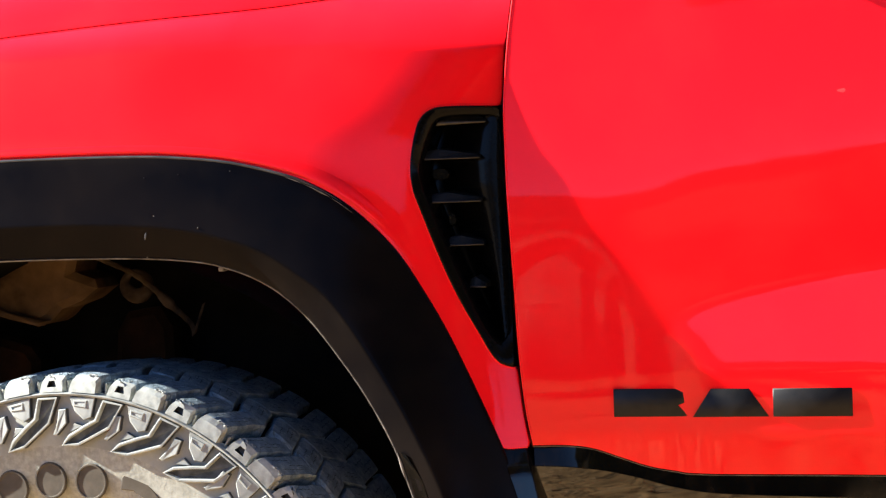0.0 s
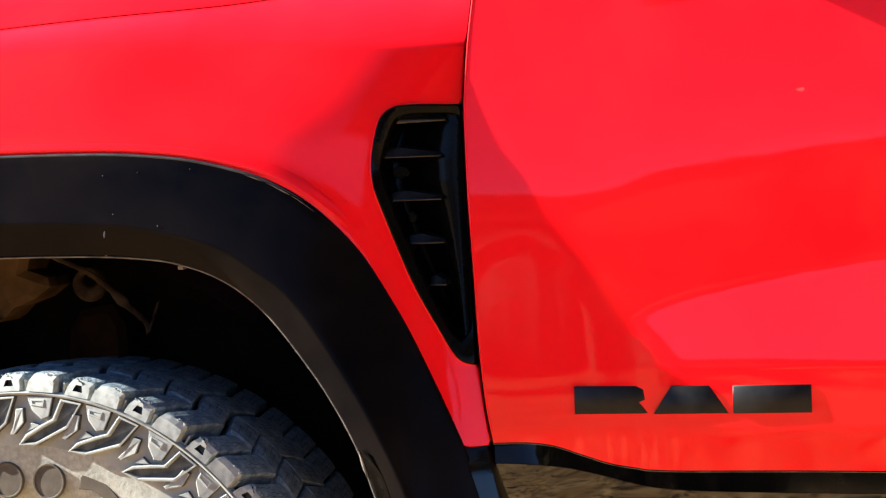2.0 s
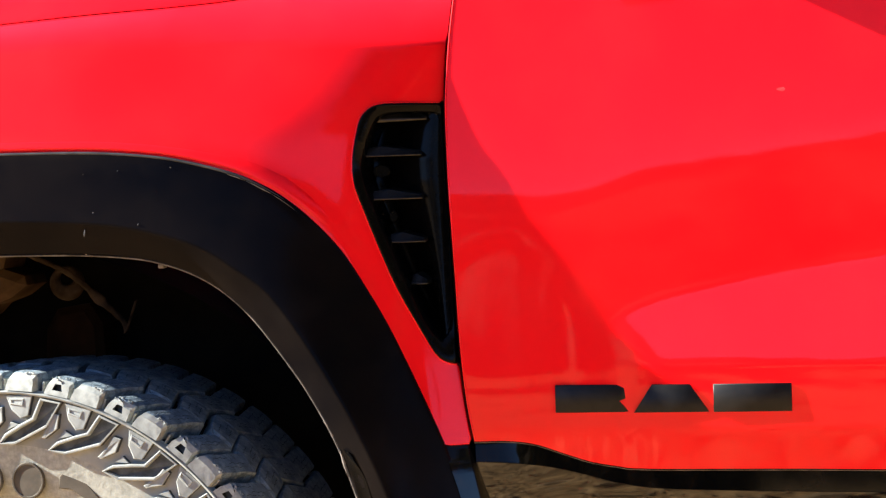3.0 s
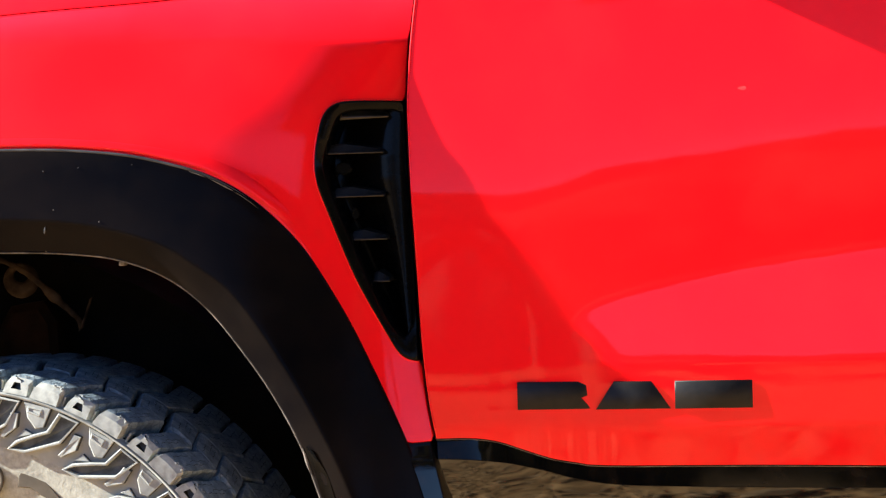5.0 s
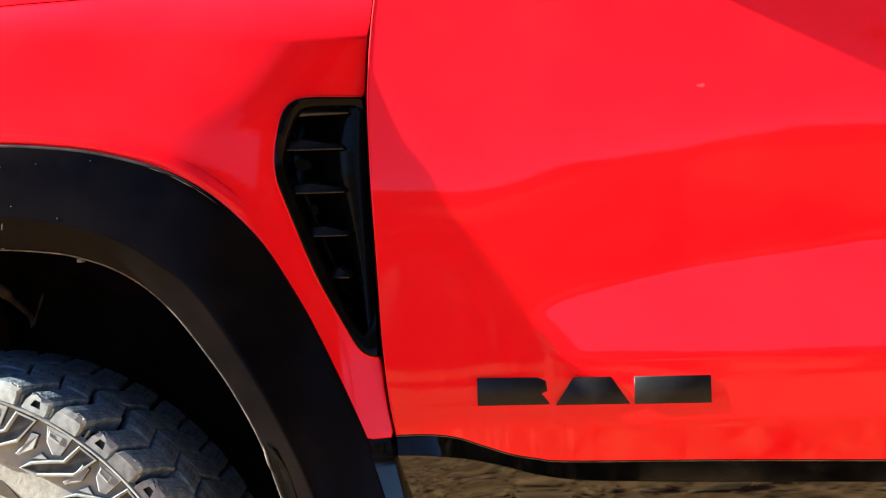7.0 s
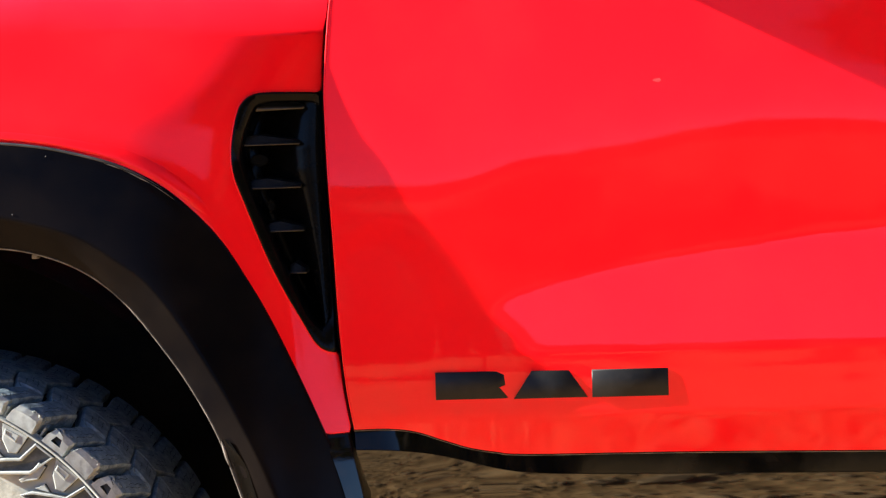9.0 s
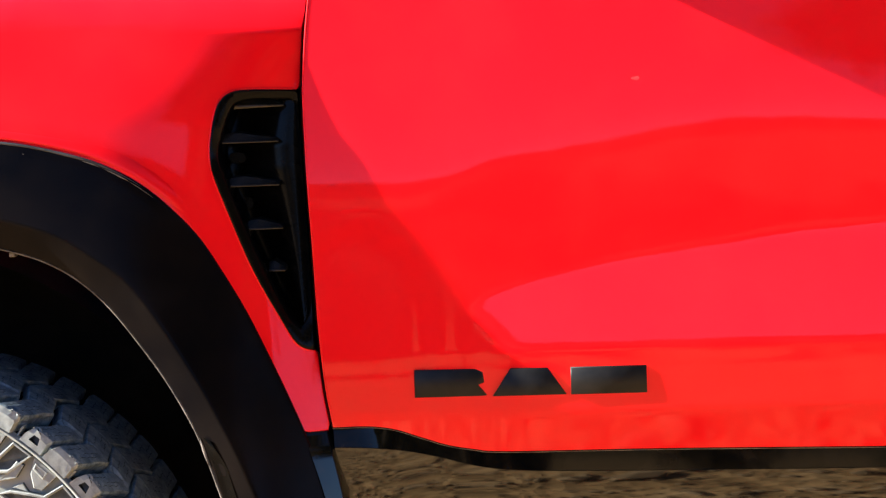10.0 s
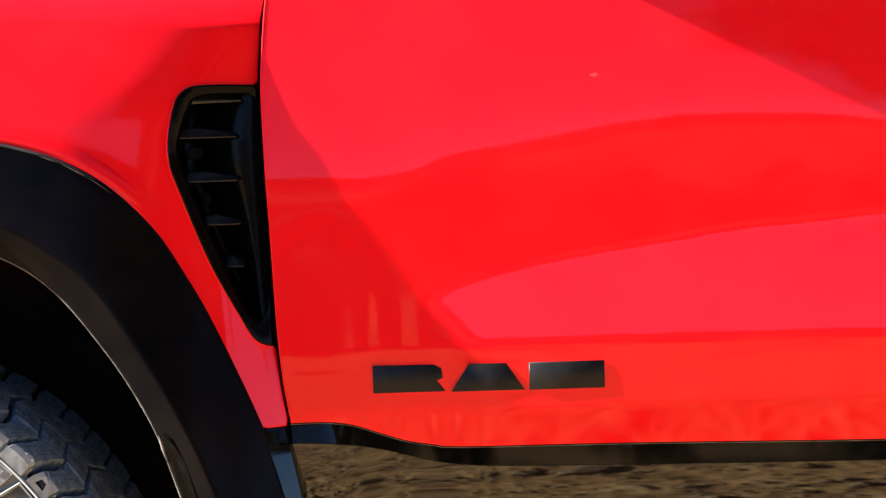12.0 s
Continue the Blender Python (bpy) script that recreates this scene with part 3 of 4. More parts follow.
def unseen_tree(x, y, tall, seed, spread=1.35):
    rnd = random.Random(seed)
    root = new("unseen_tree")
    root.location = (x, y, float(rise(np.float64(x), np.float64(y))) - 0.03)
    tv, tf, lv, lf = [], [], [], []

    def limb(a, b, ra, rb):
        d = (b - a).normalized()
        e = d.orthogonal().normalized()
        g = d.cross(e)
        at = len(tv)
        for c, r in ((a, ra), (a.lerp(b, 0.5) + e * r_small(ra), (ra + rb) / 2), (b, rb)):
            tv.extend(tuple(c + (e * math.cos(k * math.pi / 3) + g * math.sin(k * math.pi / 3)) * r) for k in range(6))
        for s_ in range(2):
            for k in range(6):
                tf.append((at + s_ * 6 + k, at + s_ * 6 + (k + 1) % 6, at + (s_ + 1) * 6 + (k + 1) % 6, at + (s_ + 1) * 6 + k))

    def r_small(r):
        return r * rnd.uniform(-0.6, 0.6)

    fork = Vector((rnd.uniform(-0.2, 0.2), rnd.uniform(-0.2, 0.2), tall * 0.3))
    limb(Vector((0, 0, 0)), fork, tall * 0.035, tall * 0.025)
    for _ in range(13):
        a, lean = rnd.uniform(0, 6.28), rnd.uniform(0.1, spread)
        tip = fork + Vector((math.cos(a) * math.sin(lean), math.sin(a) * math.sin(lean), math.cos(lean))) * tall * rnd.uniform(0.4, 0.68)
        limb(fork, tip, tall * 0.016, tall * 0.004)
        for _ in range(8):
            c = fork.lerp(tip, rnd.uniform(0.45, 1.05)) + Vector((rnd.gauss(0, 1), rnd.gauss(0, 1), rnd.gauss(0, 0.8))) * tall * 0.06
            for _ in range(48 if spread > 1 else 100):
                q = c + Vector((rnd.gauss(0, 1), rnd.gauss(0, 1), rnd.gauss(0, 0.7))) * tall * 0.045
                d = Vector((rnd.gauss(0, 1), rnd.gauss(0, 1), rnd.gauss(0, 1))).normalized() * 0.16
                e = d.orthogonal().normalized() * 0.075
                at = len(lv)
                lv.extend((tuple(q - d), tuple(q + e), tuple(q + d), tuple(q - e)))
                lf.append((at, at + 1, at + 2, at + 3))
    mesh_object("trunk", tv, tf, TWIG, root)
    mesh_object("crown", lv, lf, SCRUB, root, smooth=False)
    tagged(root, "unseen dark leafy tree added to darken the truck's reflections", "tree", group="trees by the track")


# trees out of view, added to darken what the fender and flare mirror
for tx, ty, tall, seed in ((12.5, -5.5, 9.0, 24), (13.0, -3.8, 9.0, 30), (13.5, -2.2, 8.5, 25), (14.0, 0.2, 8.5, 31)):
    unseen_tree(tx, ty, tall, seed)
for bearing, far, tall, seed in ((25.5, 15.5, 10.0, 41), (34.0, 17.0, 9.5, 43), (43.0, 15.0, 8.5, 42), (38.5, 13.0, 6.2, 44), (19.0, 19.0, 10.0, 45)):
    unseen_tree(far * math.sin(radians(bearing)), -far * math.cos(radians(bearing)), tall, seed, 0.45 if seed == 45 else 0.6)

for bearing, far, tall, seed in ((27.5, 13.6, 4.6, 52), (31.5, 14.2, 5.0, 53), (36.0, 13.8, 4.6, 54)):
    unseen_tree(far * math.sin(radians(bearing)), -far * math.cos(radians(bearing)), tall, seed, 0.85)

# ---------------------------------------------------------------- the pickup truck
truck = new("pickup_truck")
truck.location = (0.6, 1.0, 0.0)
tagged(truck, "bright red pickup truck with black arch flares on dry soil", "pickup truck")
truck_m = Matrix.Translation((-0.6, -1.0, 0.0))


def settle(*obs):
    """Hang parts built in world places under the truck's own origin."""
    for ob in obs:
        ob.parent = truck
        ob.matrix_parent_inverse = truck_m


def shifted(line, dx):
    return [(x + dx, z) for x, z in line]


# front fender with the opening for its side vent
VENT_OUT = spline([(0.0793, 1.2215), (0.0180, 1.2230), (-0.0056, 1.2205), (-0.0196, 1.2105), (-0.0276, 1.1930), (-0.0351, 1.1500), (-0.0336, 1.1160), (-0.0226, 1.0810),
                   (0.0141, 0.9840), (0.0511, 0.9100), (0.0676, 0.8800), (0.0803, 0.8690), (0.0935, 0.8655)], 0.006)
gap_l = shifted(GAP, -0.0028)
gap_r = shifted(GAP, 0.0028)
cut = [p for p in gap_l if 0.8655 < p[1] < 1.2215]
lower_l = [p for p in gap_l if 0.759 < p[1] <= 0.8655]
upper_l = [p for p in gap_l if 1.2215 <= p[1] <= 1.398]
FENDER_TOP = spline([(0.098, 1.398), (-0.05, 1.392), (-0.183, 1.381), (-0.245, 1.374), (-0.313, 1.369), (-0.398, 1.365), (-0.484, 1.360), (-0.572, 1.354), (-0.661, 1.347),
                     (-0.80, 1.333), (-1.0, 1.305), (-1.25, 1.262), (-1.34, 1.235)], 0.02)
arch = [tuple(p) for p in OUT]
rear_arch = [p for p in arch[::-1] if p[0] > -0.56 and p[1] > 0.757]
front_arch = [p for p in arch[::-1] if p[0] <= -0.56 and p[1] > 0.80]
outline = [p for p in upper_l] + list(VENT_OUT) + [p for p in lower_l] + [(0.1085, 0.7585)] + rear_arch + front_arch + [(-1.40, 0.80), (-1.40, 1.10)] + FENDER_TOP[::-1]
fender = sheet("front_fender", [outline], fender_y, 0.010, RED, None, "glossy red front fender with swollen wheel arch")
settle(fender)

# front door: lower skin
TRIM_TOP = spline([(0.1135, 0.7595), (0.16, 0.7600), (0.198, 0.7550), (0.235, 0.7420), (0.272, 0.7300), (0.309, 0.7235), (0.348, 0.7205), (0.58, 0.7195), (0.93, 0.7135), (1.16, 0.7110)], 0.012)
door_front = [p for p in gap_r if 0.762 < p[1] < 1.425]
door_loop = door_front + TRIM_TOP + [(1.16, 1.00), (1.155, 1.25), (1.14, 1.425)] + [(0.60, 1.43)]
door = sheet("front_door", [door_loop], door_y, 0.009, RED, None, "glossy red front door with a sculpted scoop along its lower half")
settle(door)

# dark seam behind the shut lines
def seal_y(x, z, back):
    """Behind both panels; well back below the painted ones."""
    return max(float(fender_y(x, z)), float(door_y(x, z))) + back if z > 0.757 else 0.060


seam = loft("door_seal", [[(x + dx, seal_y(x, z, back), z) for x, z in GAP] for dx, back in ((-0.012, 0.012), (0.0, 0.015), (0.012, 0.013))], SEAM, None, "black rubber seal in the shut line")
settle(seam)


# faint scratch and small pale chips on the flare
for name, x, y, z, wide, tall, label in (("flare_scratch", -0.3985, -0.0728, 1.0610, 0.0012, 0.0050, "short faint scratch on the flare"), ("flare_chip", -0.400, -0.0655, 1.141, 0.0009, 0.0007, "tiny pale stone chip"),
                                   ("flare_chip", -0.351, -0.0635, 1.144, 0.0008, 0.0008, "tiny pale stone chip"), ("flare_chip", -0.277, -0.0605, 1.146, 0.0010, 0.0007, "tiny pale stone chip"),
                                   ("flare_chip", -0.322, -0.0728, 1.0705, 0.0009, 0.0014, "tiny pale stone chip")):
    bm = bmesh.new()
    bmesh.ops.create_uvsphere(bm, u_segments=8, v_segments=5, radius=1)
    for v in bm.verts:
        v.co = Vector((x + v.co.x * wide + v.co.z * tall * 0.15, y + v.co.y * 0.0005, z + v.co.z * tall))
    settle(part(name, bm, STEEL, None, label))


# glossy black cladding below the door
def cladding():
    n = 150
    top = even(TRIM_TOP, n)
    crease = even(spline([(0.1150, 0.733), (0.16, 0.7315), (0.209, 0.7265), (0.255, 0.7165), (0.301, 0.7040), (0.355, 0.6960), (0.45, 0.6930), (0.64, 0.6900), (0.924, 0.6865), (1.16, 0.6850)], 0.012), n)
    rows = []
    left = 1 - smoothstep(0.135, 0.195, top[:, 0])
    yt = door_y(top[:, 0], top[:, 1]) + 0.004
    for _ in range(60):
        yt[1:-1] = 0.25 * yt[:-2] + 0.5 * yt[1:-1] + 0.25 * yt[2:]
    for u in np.linspace(0, 1, 7):
        p = top * (1 - u) + crease * u
        p = p - np.array([0, 0.0015])
        drop = (top[:, 1] - p[:, 1])
        rows.append(np.stack([p[:, 0], yt + 0.001 - drop * 0.055 + (1 - u) * 0.0055 * left, p[:, 1]], 1))
    settle(loft("sill_strip", rows, STRIP, None, "glossy black strip along the door's lower edge", sharp=60))
    last = rows[-1] + np.array([0, 0.0012, -0.0012])
    rows = [rows[-1]]
    for k in range(15):
        u = k / 14
        z = last[:, 2] - 0.14 * u
        y = last[:, 1] + 0.14 * u * (0.22 - 0.19 * (1 - smoothstep(0.12, 0.36, last[:, 0]))) + 0.035 * u * u
        x = last[:, 0] + 0.0245 * u * (1 - smoothstep(0.1, 0.45, last[:, 0]))
        rows.append(np.stack([x, y, z], 1))
    end = rows[-1].copy()
    end[:, 1] += 0.12
    rows.append(end)
    ob = loft("door_cladding", rows, GLOSS, None, "glossy black lower door cladding mirroring the soil", sharp=20)
    settle(ob)
    back = [r[0] + np.array([0.0, 0.0, 0.0]) for r in rows]
    side = loft("cladding_edge", [[tuple(p) for p in back], [(p[0] + 0.001, p[1] + 0.03, p[2]) for p in back]], GLOSS, None)
    settle(side)


cladding()
# pale bead painting the highlight along the door's hem
trim = even(TRIM_TOP, 200)
trim_y = door_y(trim[:, 0], trim[:, 1])
settle(loft("door_edge", [[(x, y + 0.0022 + 0.0011 * math.sin(a), z - 0.0016 + 0.0011 * math.cos(a)) for (x, z), y in zip(trim, trim_y)] for a in np.linspace(0, 2 * math.pi, 7)], EDGE, None, "pale highlight painted along the door's lower edge", sharp=0))


# glossy black piece between the flare and the door
def fender_foot():
    rows = []
    zs = np.r_[np.linspace(0.768, 0.740, 6), np.linspace(0.737, 0.654, 10)]
    left = np.array([p for p in arch if p[0] > -0.3])
    right = np.array(gap_l)
    for z in zs:
        xa = np.interp(-z, -left[:, 1], left[:, 0]) - 0.004
        xb = np.interp(-z, -right[:, 1], right[:, 0]) + 0.0005
        us = np.r_[np.linspace(0, 0.85, 9), np.linspace(0.87, 1, 7)]
        xs = xa + (xb - xa) * us
        ys = fender_y(xs, np.full(len(us), max(z, 0.757))) + (0.007 if z > 0.757 else 0.003) - 0.15 * max(0.0, 0.757 - z) - 0.33 * min(0.027, max(0.0, 0.757 - z))
        rows.append([(x, y + 0.030 * max(0, (u - 0.87) / 0.13) ** 1.6, z) for x, y, u in zip(xs, ys, us)])
    settle(loft("fender_foot", rows, FOOT, None, "glossy black panel below the red fender", sharp=50))


fender_foot()


# wheel arch flare
def ridge_line():
    """How far the flare's ridge stands out."""
    return -0.073 - 0.003 * smoothstep(0.30, 0.55, -RIDGE[:, 0]) + taper(RIDGE[:, 0])


def flare():
    n = len(OUT)
    base = fender_y(OUT[:, 0], OUT[:, 1])
    mid = (OUT * 0.5 + RIDGE * 0.5)
    def ring(p, y):
        return np.stack([p[:, 0], np.broadcast_to(y, (n,)), p[:, 1]], 1)
    def blend(a, b, u):
        return a * (1 - u) + b * u
    rows = [ring(OUT, base + 0.010), ring(OUT, base - 0.001), ring(blend(OUT, RIDGE, 0.012), base - 0.004), ring(blend(OUT, RIDGE, 0.04), base - 0.006)]
    y0 = base - 0.006
    ridge_y = ridge_line()
    for u in (0.15, 0.3, 0.45, 0.6, 0.75, 0.88, 0.95, 0.985):
        y = y0 + (ridge_y - y0) * (1 - (1 - (u - 0.05) / 0.95) ** 1.16)
        rows.append(ring(blend(OUT, RIDGE, u), y))
    for u in (0.02, 0.08, 0.3, 0.6, 0.88, 0.95):
        rows.append(ring(blend(RIDGE, LIP, u), ridge_y + 0.015 * u + 0.003 * u * u))
    c = np.array([-0.56, 0.43])
    inward = (c - LIP) / np.linalg.norm(c - LIP, axis=1)[:, None]
    rows.append(ring(LIP, ridge_y + 0.021))
    rows.append(ring(LIP + inward * 0.0015, ridge_y + 0.025))
    rows.append(ring(LIP + inward * 0.001, ridge_y + 0.036))
    rows.append(ring(LIP - inward * 0.010, ridge_y + 0.075))
    rows.append(ring(LIP - inward * 0.016, ridge_y + 0.13))
    settle(loft("wheel_arch_flare", [[tuple(p) for p in r] for r in rows], SATIN, None, "satin black plastic flare round the wheel arch", sharp=35))


flare()


def lip_bead():
    c = np.array([-0.56, 0.43])
    inward = (c - LIP) / np.linalg.norm(c - LIP, axis=1)[:, None]
    y = 0.0235 + ridge_line()
    rows = []
    for a in np.linspace(0, 2 * math.pi, 7):
        p = LIP + inward * (0.0010 + 0.0013 * math.cos(a))
        rows.append(np.stack([p[:, 0], y + 0.0016 * math.sin(a), p[:, 1]], 1))
    settle(loft("flare_edge", [[tuple(q) for q in r] for r in rows], EDGE, None, "worn grey edge of the flare", sharp=0))


lip_bead()


def fender_lip():
    """The fender's rounded lip standing along the flare."""
    line = np.array([p for p in OUT if p[1] > 1.03])
    c = np.array([-0.56, 0.43])
    outward = (line - c) / np.linalg.norm(line - c, axis=1)[:, None]
    fade = smoothstep(1.03, 1.10, line[:, 1])
    wide = smoothstep(-0.30, -0.14, line[:, 0])
    rows = []
    for a in np.linspace(0, 2 * math.pi, 17):
        p = line + outward * (0.0078 + 0.0040 * wide + (0.0084 + 0.0046 * wide) * math.cos(a))[:, None]
        base = fender_y(p[:, 0], p[:, 1])
        rows.append([(x, y + 0.0044 - 0.0006 * w + 0.0030 * (1 - k) + (0.0074 - 0.0012 * w) * math.sin(a), z) for (x, z), y, k, w in zip(p, base, fade, wide)])
    settle(loft("fender_lip", rows, RED, None, "rounded red fender lip along the flare", sharp=0))


fender_lip()


def worn_edge():
    """Scuffed stretch of the flare's upper outer edge."""
    line = np.array([p for p in OUT if -0.205 < p[0] < -0.105])
    c = np.array([-0.56, 0.43])
    inward = (c - line) / np.linalg.norm(c - line, axis=1)[:, None]
    base = fender_y(line[:, 0], line[:, 1])
    thick = 0.0012 * np.sin(np.linspace(0.15, math.pi - 0.15, len(line))) * np.clip(0.35 + np.sin(np.arange(len(line)) * 2.1), 0.03, 1)
    rows = []
    for a in np.linspace(0, 2 * math.pi, 7):
        p = line + inward * (0.0045 + thick * math.cos(a))[:, None]
        rows.append([(x, y - 0.0064 + t * math.sin(a), z) for (x, z), y, t in zip(p, base, thick)])
    settle(loft("flare_scuff", rows, EDGE, None, "scuffed grey streak on the flare's upper edge", sharp=0))


worn_edge()


def flare_rim():
    """The flare's rounded upper rim, its sky highlight painted in grey."""
    line = np.array([p for p in OUT if p[0] < -0.10 and p[1] > 1.0])
    c = np.array([-0.56, 0.43])
    inward = (c - line) / np.linalg.norm(c - line, axis=1)[:, None]
    base = fender_y(line[:, 0], line[:, 1])
    thick = 0.0021 * smoothstep(0.10, 0.20, -line[:, 0])
    rows = []
    for a in np.linspace(0, 2 * math.pi, 9):
        p = line + inward * (0.0022 + thick * math.cos(a))[:, None]
        rows.append([(x, y - 0.0042 + t * math.sin(a), z) for (x, z), y, t in zip(p, base, thick)])
    settle(loft("flare_rim", rows, RIM_SHEEN, None, "rounded upper rim of the flare with a painted sky highlight", sharp=0))


flare_rim()


def leg_recess():
    """Narrow dark strip laid low on the flare's leg for a groove's dark reflection. The scuffed edge beside it is
    painted pale as lit.
    """
    left = spline([(-0.0525, 0.7605), (-0.0502, 0.7525), (-0.0456, 0.7371), (-0.0401, 0.7225), (-0.0343, 0.7002), (-0.0271, 0.6748), (-0.010, 0.615)], 0.006)
    right = spline([(-0.0500, 0.7615), (-0.0433, 0.7580), (-0.0362, 0.7461), (-0.0226, 0.7233), (-0.0161, 0.7010), (-0.0089, 0.6756), (0.008, 0.616)], 0.006)
    left, right = even(left, 24), even(right, 24)
    rows = []
    for u in np.linspace(0, 1, 5):
        rows.append([(a[0] * (1 - u) + b[0] * u, -0.0594 - 0.0065 * u + 0.004 * math.sin(math.pi * u) * 0.3 + 0.012 * max(0.0, 0.72 - a[1]), a[1] * (1 - u) + b[1] * u) for a, b in zip(left, right)])
    settle(loft("flare_shade_strip", rows, VENT, None, "narrow dark strip painting a dark reflection at the flare's lower inner edge", sharp=0))
    edge = even(spline([(-0.0577, 0.7605), (-0.0545, 0.7500), (-0.0508, 0.7360), (-0.0470, 0.7230)], 0.005), 16)
    rows = []
    for a in np.linspace(0, 2 * math.pi, 7):
        rows.append([(x + 0.0022 * math.sin(math.pi * k / 15) * math.cos(a), -0.0562 + 0.0016 * math.sin(a), z) for k, (x, z) in enumerate(edge)])
    settle(loft("flare_scuff", rows, EDGE, None, "scuffed corner of the flare's lower edge, painted pale as lit", sharp=0))


leg_recess()


# fender vent
def vent():
    root = new("fender_vent")
    settle(root)
    right = [p for p in gap_l if 0.8655 < p[1] < 1.2215][::-1]
    loop = even(VENT_OUT + right + [VENT_OUT[0]], 161)[:-1]
    inner_pts = spline([(0.0627, 1.2085), (0.0141, 1.2085), (-0.0016, 1.2035), (-0.0096, 1.1880), (-0.0221, 1.1480), (-0.0191, 1.1150), (0.0131, 1.0270), (0.0472, 0.9450), (0.0676, 0.9070), (0.0759, 0.9000)], 0.006)
    inner = inner_pts + [(0.0850, 0.912), (0.0855, 0.96), (0.0830, 1.05), (0.0790, 1.13), (0.0770, 1.195), (0.0750, 1.2065)]
    inner = even(inner + [inner[0]], 161)[:-1]
    # pair points of the two loops by direction from a line up the vent's middle
    pair = np.array([inner[np.argmin(np.hypot(*(inner - p).T))] for p in loop])
    sm = pair.copy()
    for _ in range(6):
        sm = 0.25 * np.roll(sm, 1, 0) + 0.5 * sm + 0.25 * np.roll(sm, -1, 0)
    f = lambda p: fender_y(p[:, 0], p[:, 1])

    def depth(x, z):
        left = np.interp(z, [0.90, 0.945, 1.027, 1.115, 1.148, 1.188, 1.21], [0.066, 0.046, 0.011, -0.0215, -0.0245, -0.012, 0.0])
        return 0.004 + 0.070 * (1 - smoothstep(0.0, 1.0, (x - left) / (0.080 - left + 1e-6)))

    rows = []
    for u, dy in ((0.0, 0.010), (0.0, -0.0005), (0.06, -0.0035), (0.2, -0.0045), (0.8, 0.000), (0.94, 0.0025), (1.0, 0.006)):
        p = loop * (1 - u) + sm * u
        rows.append(np.stack([p[:, 0], f(p) + dy, p[:, 1]], 1))
    p = sm
    wall = f(p) + np.maximum(depth(p[:, 0], p[:, 1]), 0.007)
    rows.append(np.stack([p[:, 0], wall, p[:, 1]], 1))
    ob = loft("vent_frame", [[tuple(q) for q in r] for r in rows], VENT, root, closed=True, sharp=45)
    floor = sheet("vent_floor", [[tuple(q) for q in inner]], lambda x, z: fender_y(x, z) + depth(np.asarray(x), np.asarray(z)), 0.005, VENT, root, hem=0.004)
    for x0, x1, z in ((-0.006, 0.060, 1.2010), (-0.026, 0.052, 1.1525), (-0.014, 0.052, 1.0935), (0.008, 0.055, 1.0345), (0.034, 0.057, 0.9770)):
        bm = bmesh.new()
        vs, edge = [], []
        for u, h, out in ((0.0, 0.0100, 0.020), (0.3, 0.0125, 0.015), (0.65, 0.0080, 0.010), (0.95, 0.0042, 0.0065), (1.0, 0.0030, 0.0075)):
            x = x0 + (x1 - x0) * u
            yb = float(fender_y(x, z) + depth(np.float64(x), np.float64(z))) + 0.004
            yf = min(float(fender_y(x, z)) + out, yb - 0.005)
            vs.append([bm.verts.new(c) for c in ((x, yb, z - 0.0012), (x, yf, z - 0.0012), (x, yf + 0.0004, z + 0.0006), (x, yf + 0.007, z + h), (x, yb, z + h + 0.002))])
            thick = 0.0011 if z < 1.18 else 0.0034 * (1 - 0.6 * u)
            edge.append([(x, yf - 0.0002 + 0.0011 * math.sin(a), z - 0.0006 + thick * math.cos(a)) for a in np.linspace(0, 2 * math.pi, 8, endpoint=False)])
        for a, b in zip(vs, vs[1:]):
            for i in range(5):
                bm.faces.new((a[i], a[(i + 1) % 5], b[(i + 1) % 5], b[i]))
        bm.faces.new(vs[0])
        bm.faces.new(vs[-1][::-1])
        blade = part("vent_fin", bm, BADGE, root)
        # brown bead paints the lit line along the blade's edge
        loft("fin_edge", edge, FIN, blade, "brown highlight painted along the fin's edge", closed=True, sharp=0)
    for x, z, a, b in ((-0.004, 1.131, 0.013, 0.009), (0.010, 1.069, 0.006, 0.009)):
        y = float(fender_y(x, z)) + 0.034
        bm = prism([(x + a * math.cos(k * math.pi / 4), z + b * math.sin(k * math.pi / 4)) for k in range(8)], y - 0.0025, y + 0.050, 0.001)
        part("embossed_mark", bm, VENT, root)
    tagged(root, "black louvred vent let into the fender")


def rolled_edge():
    """The fender's folded edge along the vent's opening."""
    line = even(VENT_OUT, 120)
    base = fender_y(line[:, 0], line[:, 1])
    along = np.gradient(line, axis=0)
    along /= np.linalg.norm(along, axis=1)[:, None]
    side = np.stack([-along[:, 1], along[:, 0]], 1)
    rows = []
    for a in np.linspace(0, 2 * math.pi, 9):
        p = line - side * 0.0004 + side * 0.0014 * math.cos(a)
        rows.append([(x, y - 0.0003 + 0.0014 * math.sin(a), z) for (x, z), y in zip(p, base)])
    settle(loft("fender_edge", rows, RED, None, "rolled red edge round the vent opening", sharp=0))


def door_fold():
    """The door's folded front edge."""
    line = even([p for p in gap_r if 0.765 < p[1] < 1.42], 140)
    base = door_y(line[:, 0], line[:, 1])
    rows = []
    for a in np.linspace(0, 2 * math.pi, 9):
        rows.append([(x + 0.0014 + 0.0012 * math.cos(a), y + 0.0002 + 0.0013 * math.sin(a), z) for (x, z), y in zip(line, base)])
    settle(loft("door_fold", rows, RED, None, "rolled red front edge of the door", sharp=0))


vent()
rolled_edge()
door_fold()


